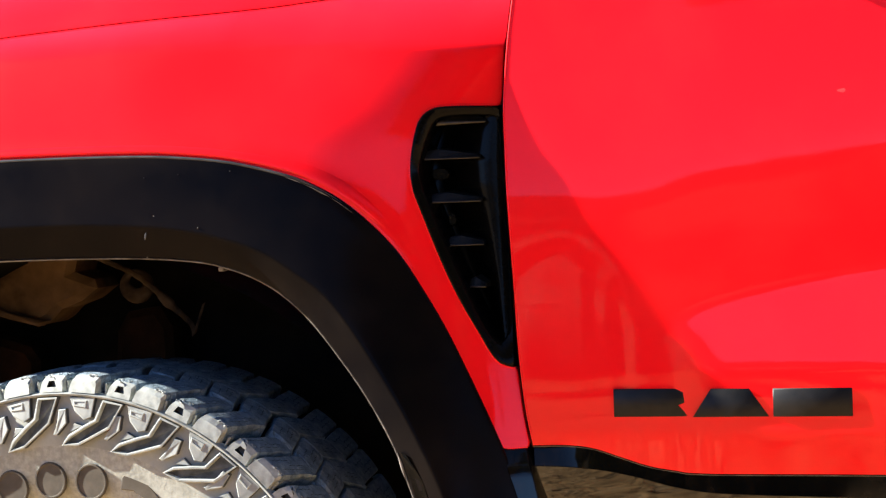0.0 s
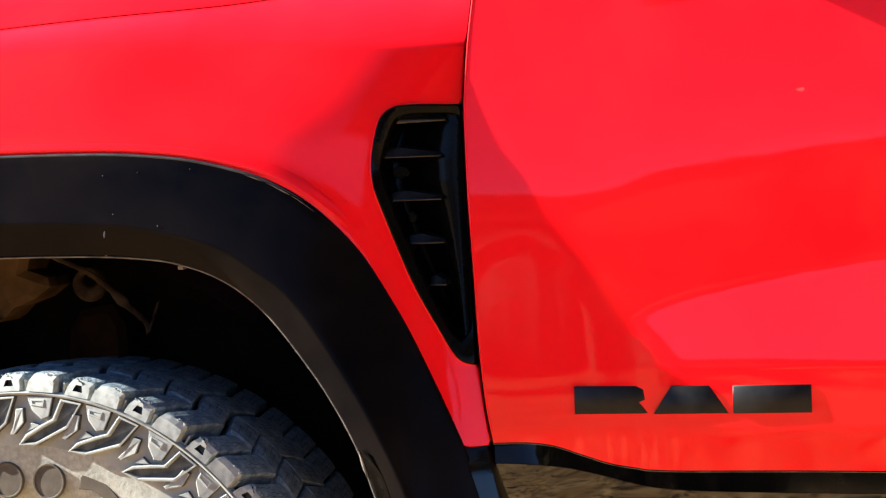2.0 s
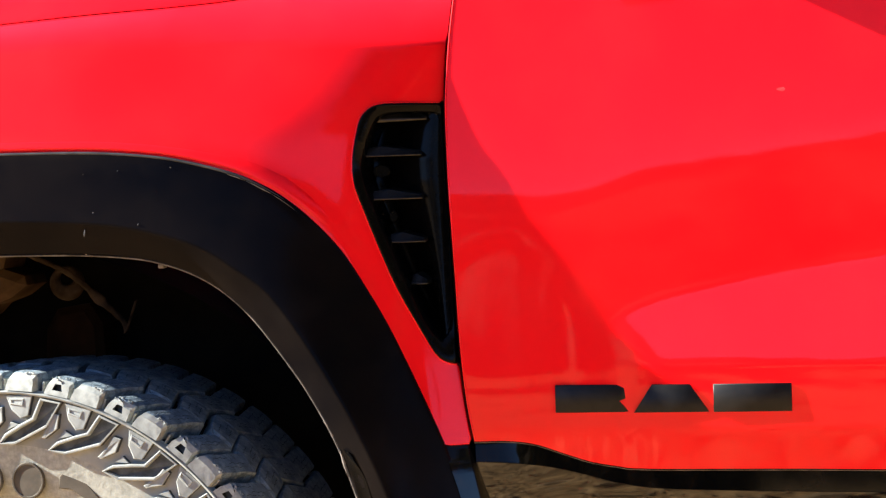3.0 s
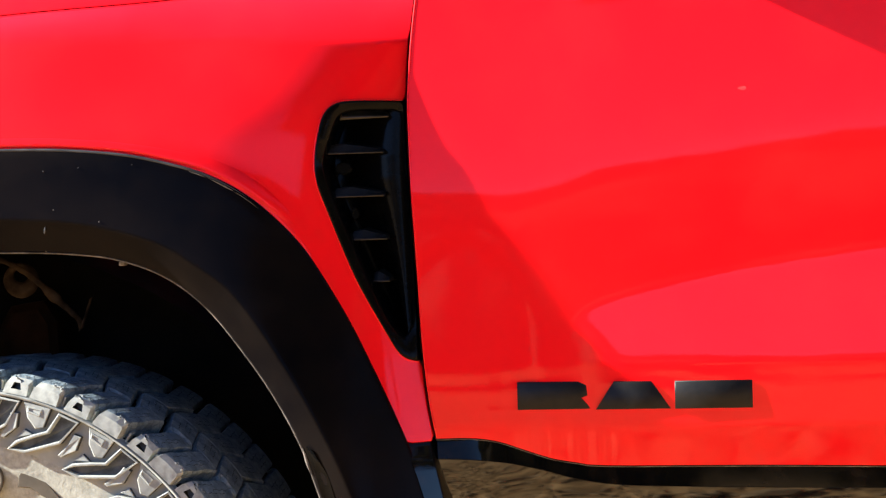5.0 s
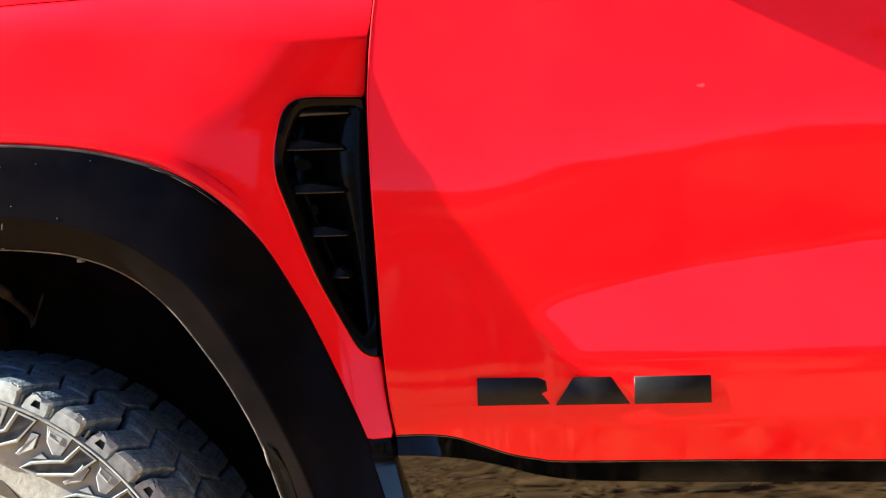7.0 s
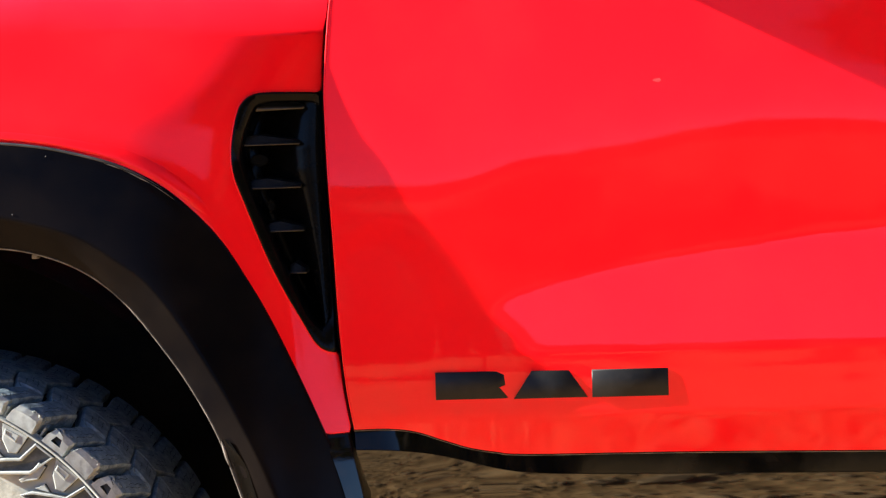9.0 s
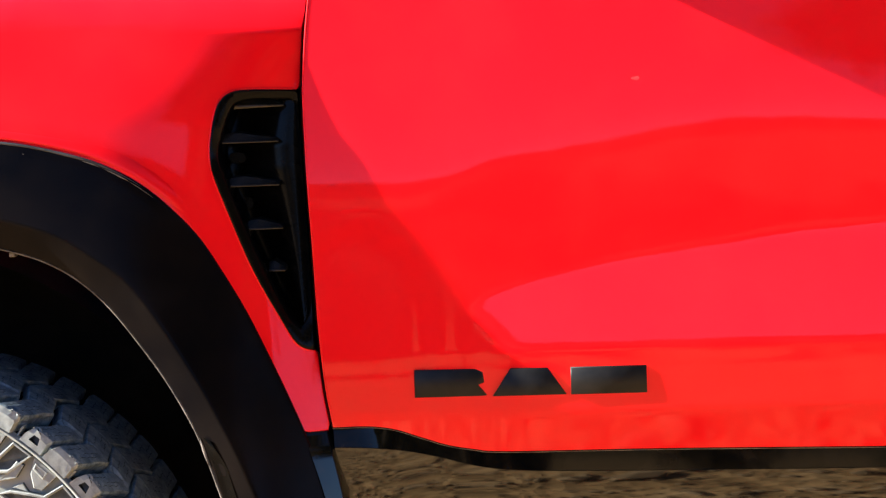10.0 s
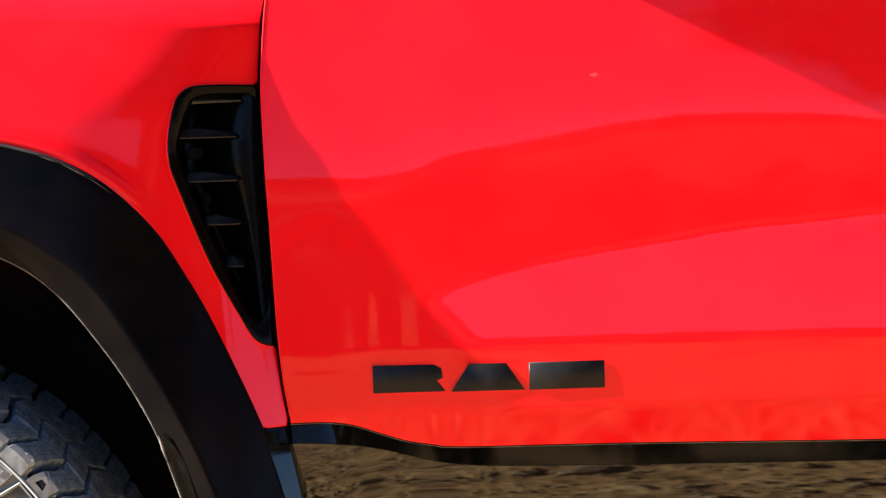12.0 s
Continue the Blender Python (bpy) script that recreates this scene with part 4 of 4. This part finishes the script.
# door badge: three plain bevelled plates
def badge():
    root = new("door_badge")
    settle(root)
    y = -0.0105
    shapes = ([(0.228, 0.7985), (0.228, 0.8355), (0.311, 0.8355), (0.3215, 0.831), (0.3225, 0.817), (0.314, 0.8135), (0.328, 0.7985)],
              [(0.334, 0.7985), (0.3585, 0.8355), (0.4085, 0.8355), (0.4335, 0.7985)],
              [(0.4395, 0.7985), (0.4395, 0.8355), (0.5415, 0.8355), (0.5415, 0.7985)])
    for s in shapes:
        yb = float(door_y(np.float64(sum(p[0] for p in s) / len(s)), np.float64(0.817)))
        bm = prism(s[::-1], yb - 0.0042, yb + 0.004, 0.0012)
        # the front is slightly crowned from its lower to its upper edge
        for z in (0.806, 0.812, 0.818, 0.824, 0.830):
            cuts = [g for g in bm.faces if g.normal.y < -0.5]
            geom = cuts + [e for f in cuts for e in f.edges] + [v for f in cuts for v in f.verts]
            bmesh.ops.bisect_plane(bm, geom=list(dict.fromkeys(geom)), plane_co=(0, 0, z), plane_no=(0, 0, 1))
        for v in bm.verts:
            if v.co.y < yb - 0.0028:
                v.co.y += 0.0013 * ((v.co.z - 0.815) / 0.018) ** 2
        part("badge_plate", bm, BADGE, root, smooth=True)
    tagged(root, "three plain black badge plates")


badge()


# ---------------------------------------------------------------- front wheel
STEER = -4.8
wheel = new("front_wheel")
wheel.location = (-0.5464, -0.032, 0.4254)
wheel.scale = (1.02, 1.02, 1.02)
wheel.rotation_euler = (0, 0, radians(STEER))
wheel.parent = truck
wheel.matrix_parent_inverse = truck_m
tagged(wheel, "dusty all-terrain wheel under the flare")


def lathe(name, profile, mat, parent, count=120, label="", sharp=50):
    rows = [[(r * math.sin(2 * math.pi * i / count), y, r * math.cos(2 * math.pi * i / count)) for i in range(count)] for r, y in profile]
    return loft(name, rows, mat, parent, label, closed=True, sharp=sharp)


SIDE = [(0.228, 0.050), (0.236, 0.030), (0.252, 0.016), (0.280, 0.004), (0.310, -0.002), (0.340, -0.004), (0.370, -0.002), (0.392, 0.002), (0.4055, 0.006),
        (0.4075, 0.0035), (0.4105, 0.0035), (0.4125, 0.0075)]
BASE = [(0.4125, 0.0075), (0.4135, 0.014), (0.4150, 0.026), (0.4170, 0.06), (0.4185, 0.160)]


def side_y(r):
    return float(np.interp(r, [p[0] for p in SIDE[:12]], [p[1] for p in SIDE[:12]]))


lathe("tyre", SIDE, RUBBER, wheel, 160, "dusty black tyre sidewall with pale dried mud")
# groove floor between the blocks is coloured dark for its shade
lathe("tread_base", BASE + [(r, 0.32 - y) for r, y in BASE[::-1][1:]], GROOVE_SHADE, wheel, 160, "tread base between the blocks, darkened for groove shade")
lathe("tyre", [(r, 0.32 - y) for r, y in SIDE[::-1]], RUBBER, wheel, 120)
lathe("shoulder_band", [(r, side_y(r) - 0.0008) for r in (0.337, 0.345, 0.36, 0.375, 0.39, 0.40, 0.4045)], BAND, wheel, 160, "grey recessed band below the tyre's shoulder")
lathe("shoulder_rib", [(0.4046, 0.004), (0.4060, -0.0046), (0.4070, -0.0058), (0.4090, -0.0060), (0.4100, -0.0048), (0.4112, 0.004)], LUG, wheel, 160, "thin pale rib round the tyre's shoulder")
lathe("rim", [(0.232, 0.046), (0.226, 0.052), (0.215, 0.056), (0.205, 0.075), (0.200, 0.10), (0.12, 0.085), (0.07, 0.06), (0.0, 0.06)], STEEL, wheel, 60, "dark grey alloy rim")


def polar(deg_, r, y):
    return (r * math.sin(radians(deg_)), y, r * math.cos(radians(deg_)))


def tread_block_mesh(name, half, y0, y1, r0, r1, skew, notch=False, wide=1.25, shoulder=True):
    """One lug of the tread, at the top of the wheel: 2*half degrees wide at its outer face, from y0 to y1 across the tread."""
    def slant(r):
        return 0.42 * max(0.0, r - 0.412)

    bm = bmesh.new()
    stations = (0.0, 0.135, 0.19, 0.45, 0.72, 1.0) if shoulder else (0.0, 0.06, 0.5, 0.94, 1.0)
    cols = []
    for k, u in enumerate(stations):
        y = y0 + (y1 - y0) * u
        lean = skew * u
        crown = 0.003 * (1 - ((y - 0.155) / 0.16) ** 2)
        top = r1 + crown - ((0.0085, 0.0025, 0.0010, 0.0, 0.0, 0.0)[k] if shoulder else (0.004, 0.0, 0.0, 0.0, 0.004)[k])
        jag = (0.0, 0.0, 0.0, 0.22, -0.16, 0.1)[k]
        h = half * (1 + (wide - 1) * min(1.0, u * 1.6))
        rows = [(lean + jag - h * 1.08, r0), (lean + jag - h, top - 0.004), (lean + jag - h * 0.9, top - 0.0008), (lean + jag - h * 0.3, top),
                (lean + jag + h * 0.3, top), (lean + jag + h * 0.9, top - 0.0008), (lean + jag + h, top - 0.004), (lean + jag + h * 1.08, r0)]
        # the outer face slants inwards towards the tread
        cols.append([bm.verts.new(polar(a_, r_, y + (slant(r_) if shoulder and k == 0 else 0))) for a_, r_ in rows])
    for a, b in zip(cols, cols[1:]):
        for i in range(7):
            # outer face and its edge: pale dust with sunlight painted into the tone
            f = bm.faces.new((a[i], a[i + 1], b[i + 1], b[i]))
            if shoulder and a is cols[0]:
                f.material_index = 1
    if notch:
        # small wedge-shaped pocket in the outer face, its shade painted in two greys
        o = cols[0]
        tri = [(-1.05, 0.4180), (-0.85, 0.4335), (0.25, 0.4310), (1.0, 0.4180)]
        a, b, c, d_ = (bm.verts.new(polar(d, r, y0 + slant(r))) for d, r in tri)
        deep = [bm.verts.new(polar(d - 0.15, r, y0 + slant(r) + w)) for (d, r), w in zip(tri, (0.012, 0.012, 0.006, 0.004))]
        for loop in ((o[0], o[1], o[2], a), (o[2], o[3], b, a), (o[3], o[4], c, b), (o[4], o[5], d_, c), (o[5], o[6], o[7], d_), (o[7], o[0], a, d_)):
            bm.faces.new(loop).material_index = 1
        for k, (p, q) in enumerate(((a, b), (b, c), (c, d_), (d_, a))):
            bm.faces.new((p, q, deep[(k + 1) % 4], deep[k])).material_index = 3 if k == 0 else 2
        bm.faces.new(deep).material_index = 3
    else:
        bm.faces.new(cols[0][::-1]).material_index = 1 if shoulder else 0
    bm.faces.new(cols[-1])
    bmesh.ops.recalc_face_normals(bm, faces=bm.faces)
    if shoulder:
        # crumbled bits along the worn outer edge
        rnd = random.Random(int(half * 100))
        for _ in range(9):
            bit = bmesh.ops.create_cone(bm, segments=4, radius1=1.0, radius2=0.35, depth=0.9, cap_ends=True)["verts"]
            size, d, u = rnd.uniform(0.0009, 0.0024), rnd.uniform(-0.85, 0.85) * half, rnd.uniform(0.09, 0.2)
            at_ = Vector(polar(d + skew * u, r1 - 0.0005 - 0.0075 * max(0.0, 0.135 - u) / 0.135, y0 + (y1 - y0) * u))
            turn = rnd.uniform(0, 3)
            for v in bit:
                x, y = v.co.x * math.cos(turn) - v.co.y * math.sin(turn), v.co.x * math.sin(turn) + v.co.y * math.cos(turn)
                v.co = at_ + Vector((x * 1.5, y, v.co.z * 0.7)) * size
            for f in {f for v in bit for f in v.link_faces}:
                f.material_index = 1
    # thin zigzag cuts across the block's top, drawn as dark strips
    for off, first, last in ((-0.38, 0, 4), (0.10, 3, 7), (0.46, 1, 6)):
        line = []
        for k in range(9):
            u = 0.16 + 0.78 * k / 8
            y = y0 + (y1 - y0) * u
            top = r1 + 0.003 * (1 - ((y - 0.155) / 0.16) ** 2) + 0.0005
            line.append((skew * u + half * off + (0.11 if k % 2 else -0.11), top, y))
        for p, q in list(zip(line, line[1:]))[first:last]:
            vs = [bm.verts.new(polar(d + e, r, y)) for (d, r, y), e in ((p, -0.045), (p, 0.045), (q, 0.045), (q, -0.045))]
            bm.faces.new(vs).material_index = 2
    me = bpy.data.meshes.new(name)
    bm.to_mesh(me)
    bm.free()
    me.polygons.foreach_set("use_smooth", [False] * len(me.polygons))
    me.materials.append(TREAD)
    me.materials.append(DUST_LIT)
    me.materials.append(GROOVE_SHADE)
    me.materials.append(RECESS)
    return me


PAIRS = 27
STEPS = [(14.4, 12.7, 14.1, 12.3, 13.0, 13.5)[k % 6] for k in range(PAIRS)]
STEPS = [s * 360 / sum(STEPS) for s in STEPS]


def placed(name, me, angle):
    ob = new(name, me)
    ob.parent = wheel
    ob.matrix_basis = pose(0, 0, 0, 0, angle, 0)
    return ob


plain_lug = tread_block_mesh("tread_block", 2.6, -0.006, 0.092, 0.4115, 0.4365, 3.0, wide=0.94)
notched_lug = tread_block_mesh("tread_block", 2.25, -0.004, 0.086, 0.4115, 0.4350, 3.0, True, wide=0.96)
inner_a = tread_block_mesh("tread_block", 2.75, 0.094, 0.154, 0.412, 0.4350, -2.6, shoulder=False, wide=1.1)
inner_b = tread_block_mesh("tread_block", 2.75, 0.158, 0.225, 0.410, 0.4325, 2.6, shoulder=False, wide=1.1)
inner_c = tread_block_mesh("tread_block", 2.85, 0.229, 0.320, 0.405, 0.4280, -2.0, shoulder=False, wide=1.0)
bm = bmesh.new()
bmesh.ops.create_cube(bm, size=1, matrix=Matrix.Translation((0, 0.013, 0.417)) @ Matrix.Diagonal((0.0034, 0.016, 0.018, 1)))
bmesh.ops.bevel(bm, geom=bm.edges[:], offset=0.0012, segments=1, affect="EDGES")
groove_rib = bpy.data.meshes.new("groove_rib")
bm.to_mesh(groove_rib)
bm.free()
groove_rib.materials.append(RUBBER)


def lug_mesh(outline, high, hollow):
    """A raised figure on the sidewall, given as degrees round the wheel and radius."""
    bm = bmesh.new()
    vs = [bm.verts.new((r * math.sin(radians(d)), side_y(r) + 0.002, r * math.cos(radians(d)))) for d, r in outline]
    f = bm.faces.new(vs)
    if f.normal.y > 0:
        f.normal_flip()
    bm.normal_update()
    if f.calc_center_median().y and f.normal.y > 0:
        bmesh.ops.reverse_faces(bm, faces=[f])
    up = bmesh.ops.extrude_face_region(bm, geom=[f])
    # sides and slot floor take a darker tone with shade painted in
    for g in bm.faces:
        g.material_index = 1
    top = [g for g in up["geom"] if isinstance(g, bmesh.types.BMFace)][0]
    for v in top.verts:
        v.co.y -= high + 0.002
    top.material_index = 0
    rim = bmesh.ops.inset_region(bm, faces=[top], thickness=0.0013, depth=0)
    # sunlit edge of the figure painted as a pale rim
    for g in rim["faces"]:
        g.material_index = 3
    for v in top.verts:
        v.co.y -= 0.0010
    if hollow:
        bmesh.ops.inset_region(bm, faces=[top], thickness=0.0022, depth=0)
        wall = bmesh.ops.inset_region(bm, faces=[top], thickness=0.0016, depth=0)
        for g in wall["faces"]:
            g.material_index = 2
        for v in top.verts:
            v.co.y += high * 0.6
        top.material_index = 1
    bmesh.ops.recalc_face_normals(bm, faces=bm.faces)
    me = bpy.data.meshes.new("sidewall_lug")
    bm.to_mesh(me)
    bm.free()
    me.materials.append(LUG)
    me.materials.append(RECESS)
    me.materials.append(BAND)
    me.materials.append(DUST_LIT)
    return me


zed = lug_mesh([(-3.0, 0.4045), (1.4, 0.4038), (-0.2, 0.3680), (-7.3, 0.3385), (-11.7, 0.3380), (-10.0, 0.3525), (-6.6, 0.3665), (-4.0, 0.3770)], 0.0105, True)
small = lug_mesh([(-12.6, 0.3870), (-11.0, 0.3880), (-10.6, 0.3690), (-13.0, 0.3520), (-13.9, 0.3525), (-12.8, 0.3710)], 0.0085, False)
wedge = lug_mesh([(-10.5, 0.4045), (-4.9, 0.4060), (-5.0, 0.3790), (-6.6, 0.3745), (-8.9, 0.3850)], 0.0082, False)
panel = lug_mesh([(-9.5, 0.4003), (-6.4, 0.4015), (-6.4, 0.3908), (-9.2, 0.3920)], 0.0094, True)
fin = lug_mesh([(-10.1, 0.3560), (-9.0, 0.3690), (-6.9, 0.3655)], 0.0060, False)
a = -2.7
for pitch in STEPS:
    placed("tread_block", plain_lug, a + 0.47 * pitch)
    placed("tread_block", notched_lug, a)
    placed("groove_rib", groove_rib, a - 3.3)
    placed("groove_rib", groove_rib, a + 3.0)
    placed("tread_block", inner_a, a + 2.0)
    placed("tread_block", inner_a, a + 2.0 + pitch / 2)
    placed("tread_block", inner_b, a - 1.0)
    placed("tread_block", inner_b, a - 1.0 + pitch / 2)
    placed("tread_block", inner_c, a + 1.0)
    placed("tread_block", inner_c, a + 1.0 + pitch / 2)
    for me in (zed, small, wedge, panel, fin):
        placed("sidewall_lug", me, a)
    a += pitch

# raised plain marks on the sidewall
for deg_ in (-17.4, -5.2, 7.3):
    bm = bmesh.new()
    bmesh.ops.create_cone(bm, segments=24, radius1=0.0262, radius2=0.0245, depth=0.004, cap_ends=True)
    bmesh.ops.rotate(bm, verts=bm.verts, matrix=Matrix.Rotation(radians(90), 3, "X"))
    for v in bm.verts:
        v.co.x *= 0.95
    for f in [f for f in bm.faces if len(f.verts) > 4 and f.normal.y < -0.9]:
        bmesh.ops.inset_region(bm, faces=[f], thickness=0.0018, depth=0)
        bmesh.ops.inset_region(bm, faces=[f], thickness=0.0010, depth=-0.0016)
    ob = part("raised_mark", bm, TANNED, wheel)
    ob.matrix_basis = pose(0, 0, 0, 0, deg_, 0) @ Matrix.Translation((0, side_y(0.312) - 0.001, 0.289))
bm = prism([(-0.034, 0.004), (-0.030, 0.015), (0.004, 0.012), (0.036, -0.004), (0.034, -0.010), (0.008, -0.010), (-0.012, -0.006), (-0.030, -0.012)][::-1], -0.002, 0.004, 0.001)
ob = part("raised_mark", bm, TANNED, wheel)
ob.matrix_basis = pose(0, 0, 0, 0, 22.3, 0) @ Matrix.Translation((0, side_y(0.298), 0.298))


# ---------------------------------------------------------------- inside the wheel arch
def arch_inside():
    rows = []
    n = 60
    for y, r in ((-0.01, 0.612), (0.06, 0.625), (0.25, 0.63), (0.55, 0.625)):
        rows.append([(WX + r * math.sin(a), y, 0.43 + r * math.cos(a)) for a in np.linspace(-1.95, 1.95, n)])
    settle(loft("wheel_arch_liner", rows, LINER, None, "dusty black wheel arch liner", sharp=0))
    bm = block((-1.25, 0.55, 0.35), (0.12, 0.57, 1.10), 0.004)
    settle(part("inner_panel", bm, LINER, None, "dark inner panel behind the wheel"))
    # muddy shock tower, knuckle, eye and hose seen over the tyre
    bm = prism([(-1.05, 0.965), (-1.05, 1.035), (-0.715, 1.035), (-0.7165, 1.013), (-0.722, 0.993), (-0.687, 0.9805), (-0.683, 0.9655), (-0.711, 0.9455), (-0.746, 0.933),
                (-0.763, 0.9165), (-0.778, 0.908), (-0.8275, 0.9205), (-0.8625, 0.9305)][::-1], 0.40, 0.50, 0.012)
    settle(part("shock_tower", bm, MUDDY, None, "mud-caked metal tower inside the arch"))
    bm = prism([(-0.95, 0.946), (-0.95, 0.955), (-0.8625, 0.9395), (-0.8275, 0.9290), (-0.785, 0.9175), (-0.764, 0.9145), (-0.778, 0.9065), (-0.8275, 0.9195), (-0.8625, 0.9295)][::-1], 0.382, 0.41, 0.003)
    settle(part("tower_ledge", bm, MUDDY, None, "mud-dusted lower ledge of the tower"))
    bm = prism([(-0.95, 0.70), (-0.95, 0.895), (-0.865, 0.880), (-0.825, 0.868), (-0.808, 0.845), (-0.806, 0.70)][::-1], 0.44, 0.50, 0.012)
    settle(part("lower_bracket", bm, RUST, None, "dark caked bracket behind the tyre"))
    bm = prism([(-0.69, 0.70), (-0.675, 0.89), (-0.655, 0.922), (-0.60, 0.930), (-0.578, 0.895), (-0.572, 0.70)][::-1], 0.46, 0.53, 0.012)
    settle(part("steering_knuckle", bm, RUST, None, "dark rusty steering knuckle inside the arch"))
    rows = []
    for a in np.linspace(0, 2 * math.pi, 25):
        r = 0.0090 - 0.0042 * math.sin(a)
        rows.append([(-0.613 + (0.0205 + r * math.cos(b)) * math.cos(a), 0.410 + r * math.sin(b), 0.9715 + (0.0195 + r * math.cos(b)) * math.sin(a)) for b in np.linspace(0, 2 * math.pi, 10, endpoint=False)])
    settle(loft("arm_eye", rows, CAKED, None, "mud-covered round eye of the arm", closed=True, sharp=0))
    arm = spline([(-0.69, 1.03), (-0.661, 1.013), (-0.611, 0.9905), (-0.576, 0.9655), (-0.547, 0.938), (-0.512, 0.9055), (-0.509, 0.888), (-0.5035, 0.9005), (-0.490, 0.938)], 0.006)
    rows = []
    for k, (x, z) in enumerate(arm):
        r = 0.0034 + 0.0004 * (k % 3) + 0.0035 * math.exp(-((x + 0.552) / 0.010) ** 2) - 0.0010 * smoothstep(-0.53, -0.49, x)
        rows.append([(x + r * math.cos(a), 0.385 + r * math.sin(a), z + r * 0.8 * math.cos(a)) for a in np.linspace(0, 2 * math.pi, 10, endpoint=False)])
    settle(loft("brake_hose", rows, CAKED, None, "dusty brake hose hanging in the arch", closed=True, sharp=0))


arch_inside()
# push-in clip under the flare's lip
bm = block((-0.3095, -0.034, 1.0085), (-0.3012, -0.018, 1.0145), 0.0015)
settle(part("flare_clip", bm, EDGE, None, "small plastic clip under the flare"))


# ---------------------------------------------------------------- hood, cab and bed
def hood():
    line = np.array(FENDER_TOP)
    base = fender_y(line[:, 0], line[:, 1])
    rows = []
    for dy, dz in ((0.030, 0.0035), (0.0085, 0.0044), (0.0115, 0.0080), (0.0165, 0.0120), (0.035, 0.030), (0.075, 0.062), (0.13, 0.096), (0.22, 0.130), (0.5, 0.17), (0.95, 0.19)):
        rows.append([(x, y + dy, z + dz) for (x, z), y in zip(line, base)])
    settle(loft("hood", rows, RED, None, "glossy red hood", sharp=60))
    mirror_rows = [[(x, 2.0 - y, z) for x, y, z in r] for r in rows[::-1]]
    settle(loft("hood", [rows[-1]] + mirror_rows, RED, None, "glossy red hood", sharp=60))


hood()
line_ = np.array(FENDER_TOP)
base_ = fender_y(line_[:, 0], line_[:, 1])
settle(loft("hood_seal", [[(x, y + dy, z + dz) for (x, z), y in zip(line_, base_)] for dy, dz in ((0.010, -0.006), (0.014, 0.000), (0.022, 0.006))], SEAM, None, "black seal in the hood's shut line"))
# chipped pale fleck in the door's paint
fleck = bmesh.new()
bmesh.ops.create_circle(fleck, cap_ends=True, segments=9, radius=1)
for v in fleck.verts:
    v.co = Vector((0.538 + v.co.x * 0.0058, float(door_y(0.538, 1.22)) - 0.0004, 1.2205 + v.co.y * 0.0026 * (1.3 if v.co.x > 0 else 0.8)))
settle(part("paint_fleck", fleck, FLECK, None, "small pale fleck in the red paint"))


def cab():
    # window, pillars and roof over the doors; bed and tail behind
    bm = prism([(0.46, 1.445), (1.12, 1.445), (1.12, 1.86), (0.86, 1.83)][::-1], 0.085, 0.092)
    for v in bm.verts:
        v.co.y += (v.co.z - 1.44) * 0.30
    settle(part("side_window", bm, GLASS, None, "dark tinted side window glass"))
    bm = prism([(0.104, 1.43), (1.16, 1.43), (1.16, 1.90), (0.86, 1.90), (0.40, 1.47)][::-1], 0.093, 0.12)
    for v in bm.verts:
        v.co.y += (v.co.z - 1.44) * 0.30
    settle(part("window_frame", bm, SATIN, None, "black window surround"))
    bm = block((0.80, 0.22, 1.86), (2.45, 1.78, 1.95), 0.04, 3)
    settle(part("roof", bm, RED, None, "red cab roof"))
    bm = block((0.20, 0.14, 0.55), (2.40, 1.86, 1.43), 0.03)
    settle(part("cab_body", bm, LINER, None, "dark inner cab structure"))
    bm = block((0.95, 0.18, 1.43), (2.42, 1.82, 1.87), 0.05)
    settle(part("cab_glasshouse", bm, GLASS, None, "dark glazed upper cab"))
    bm = block((1.167, 0.02, 0.70), (2.30, 0.10, 1.43), 0.02)
    settle(part("rear_door", bm, RED, None, "red rear door"))
    bm = block((2.31, -0.02, 0.72), (4.25, 1.98, 1.44), 0.05)
    settle(part("cargo_bed", bm, RED, None, "red cargo bed"))
    bm = block((0.13, 1.90, 0.60), (2.30, 1.98, 1.43), 0.02)
    settle(part("far_doors", bm, RED, None, "red doors of the far side"))
    bm = block((-1.40, 1.88, 0.62), (0.12, 2.0, 1.36), 0.03)
    settle(part("far_fender", bm, RED, None, "red far fender"))
    bm = block((-1.45, 0.10, 0.55), (-1.36, 1.90, 1.30), 0.03)
    settle(part("grille", bm, SATIN, None, "black front grille"))


cab()


def mirror():
    root = new("door_mirror")
    settle(root)
    bm = block((0.245, -0.36, 1.498), (0.40, -0.08, 1.75), 0.012, 2)
    part("mirror_housing", bm, SATIN, root)
    # oversized arm, out of view, added to block sun from the door's corner
    bm = block((0.245, -0.10, 1.498), (0.38, 0.16, 1.73), 0.012)
    part("mirror_shade_arm", bm, SATIN, root)
    bm = block((0.4005, -0.34, 1.515), (0.404, -0.10, 1.735), 0.001)
    part("mirror_glass", bm, GLASS, root)
    tagged(root, "black side mirror on the front door")


mirror()

# other wheels, plain
for wx, wy in ((3.1, 0.02), (3.1, 1.66), (WX, 1.66)):
    w = new("rear_wheel" if wx > 0 else "far_wheel")
    w.location = (wx, wy, WZ)
    w.parent = truck
    w.matrix_parent_inverse = truck_m
    lathe("tyre", [(0.228, 0.05), (0.25, 0.012), (0.31, -0.002), (0.39, 0.0), (0.435, 0.02), (0.447, 0.07), (0.452, 0.155), (0.447, 0.24), (0.435, 0.29), (0.31, 0.31), (0.228, 0.27)], RUBBER, w, 64)
    lathe("rim", [(0.232, 0.046), (0.205, 0.075), (0.12, 0.085), (0.0, 0.06)], STEEL, w, 40)
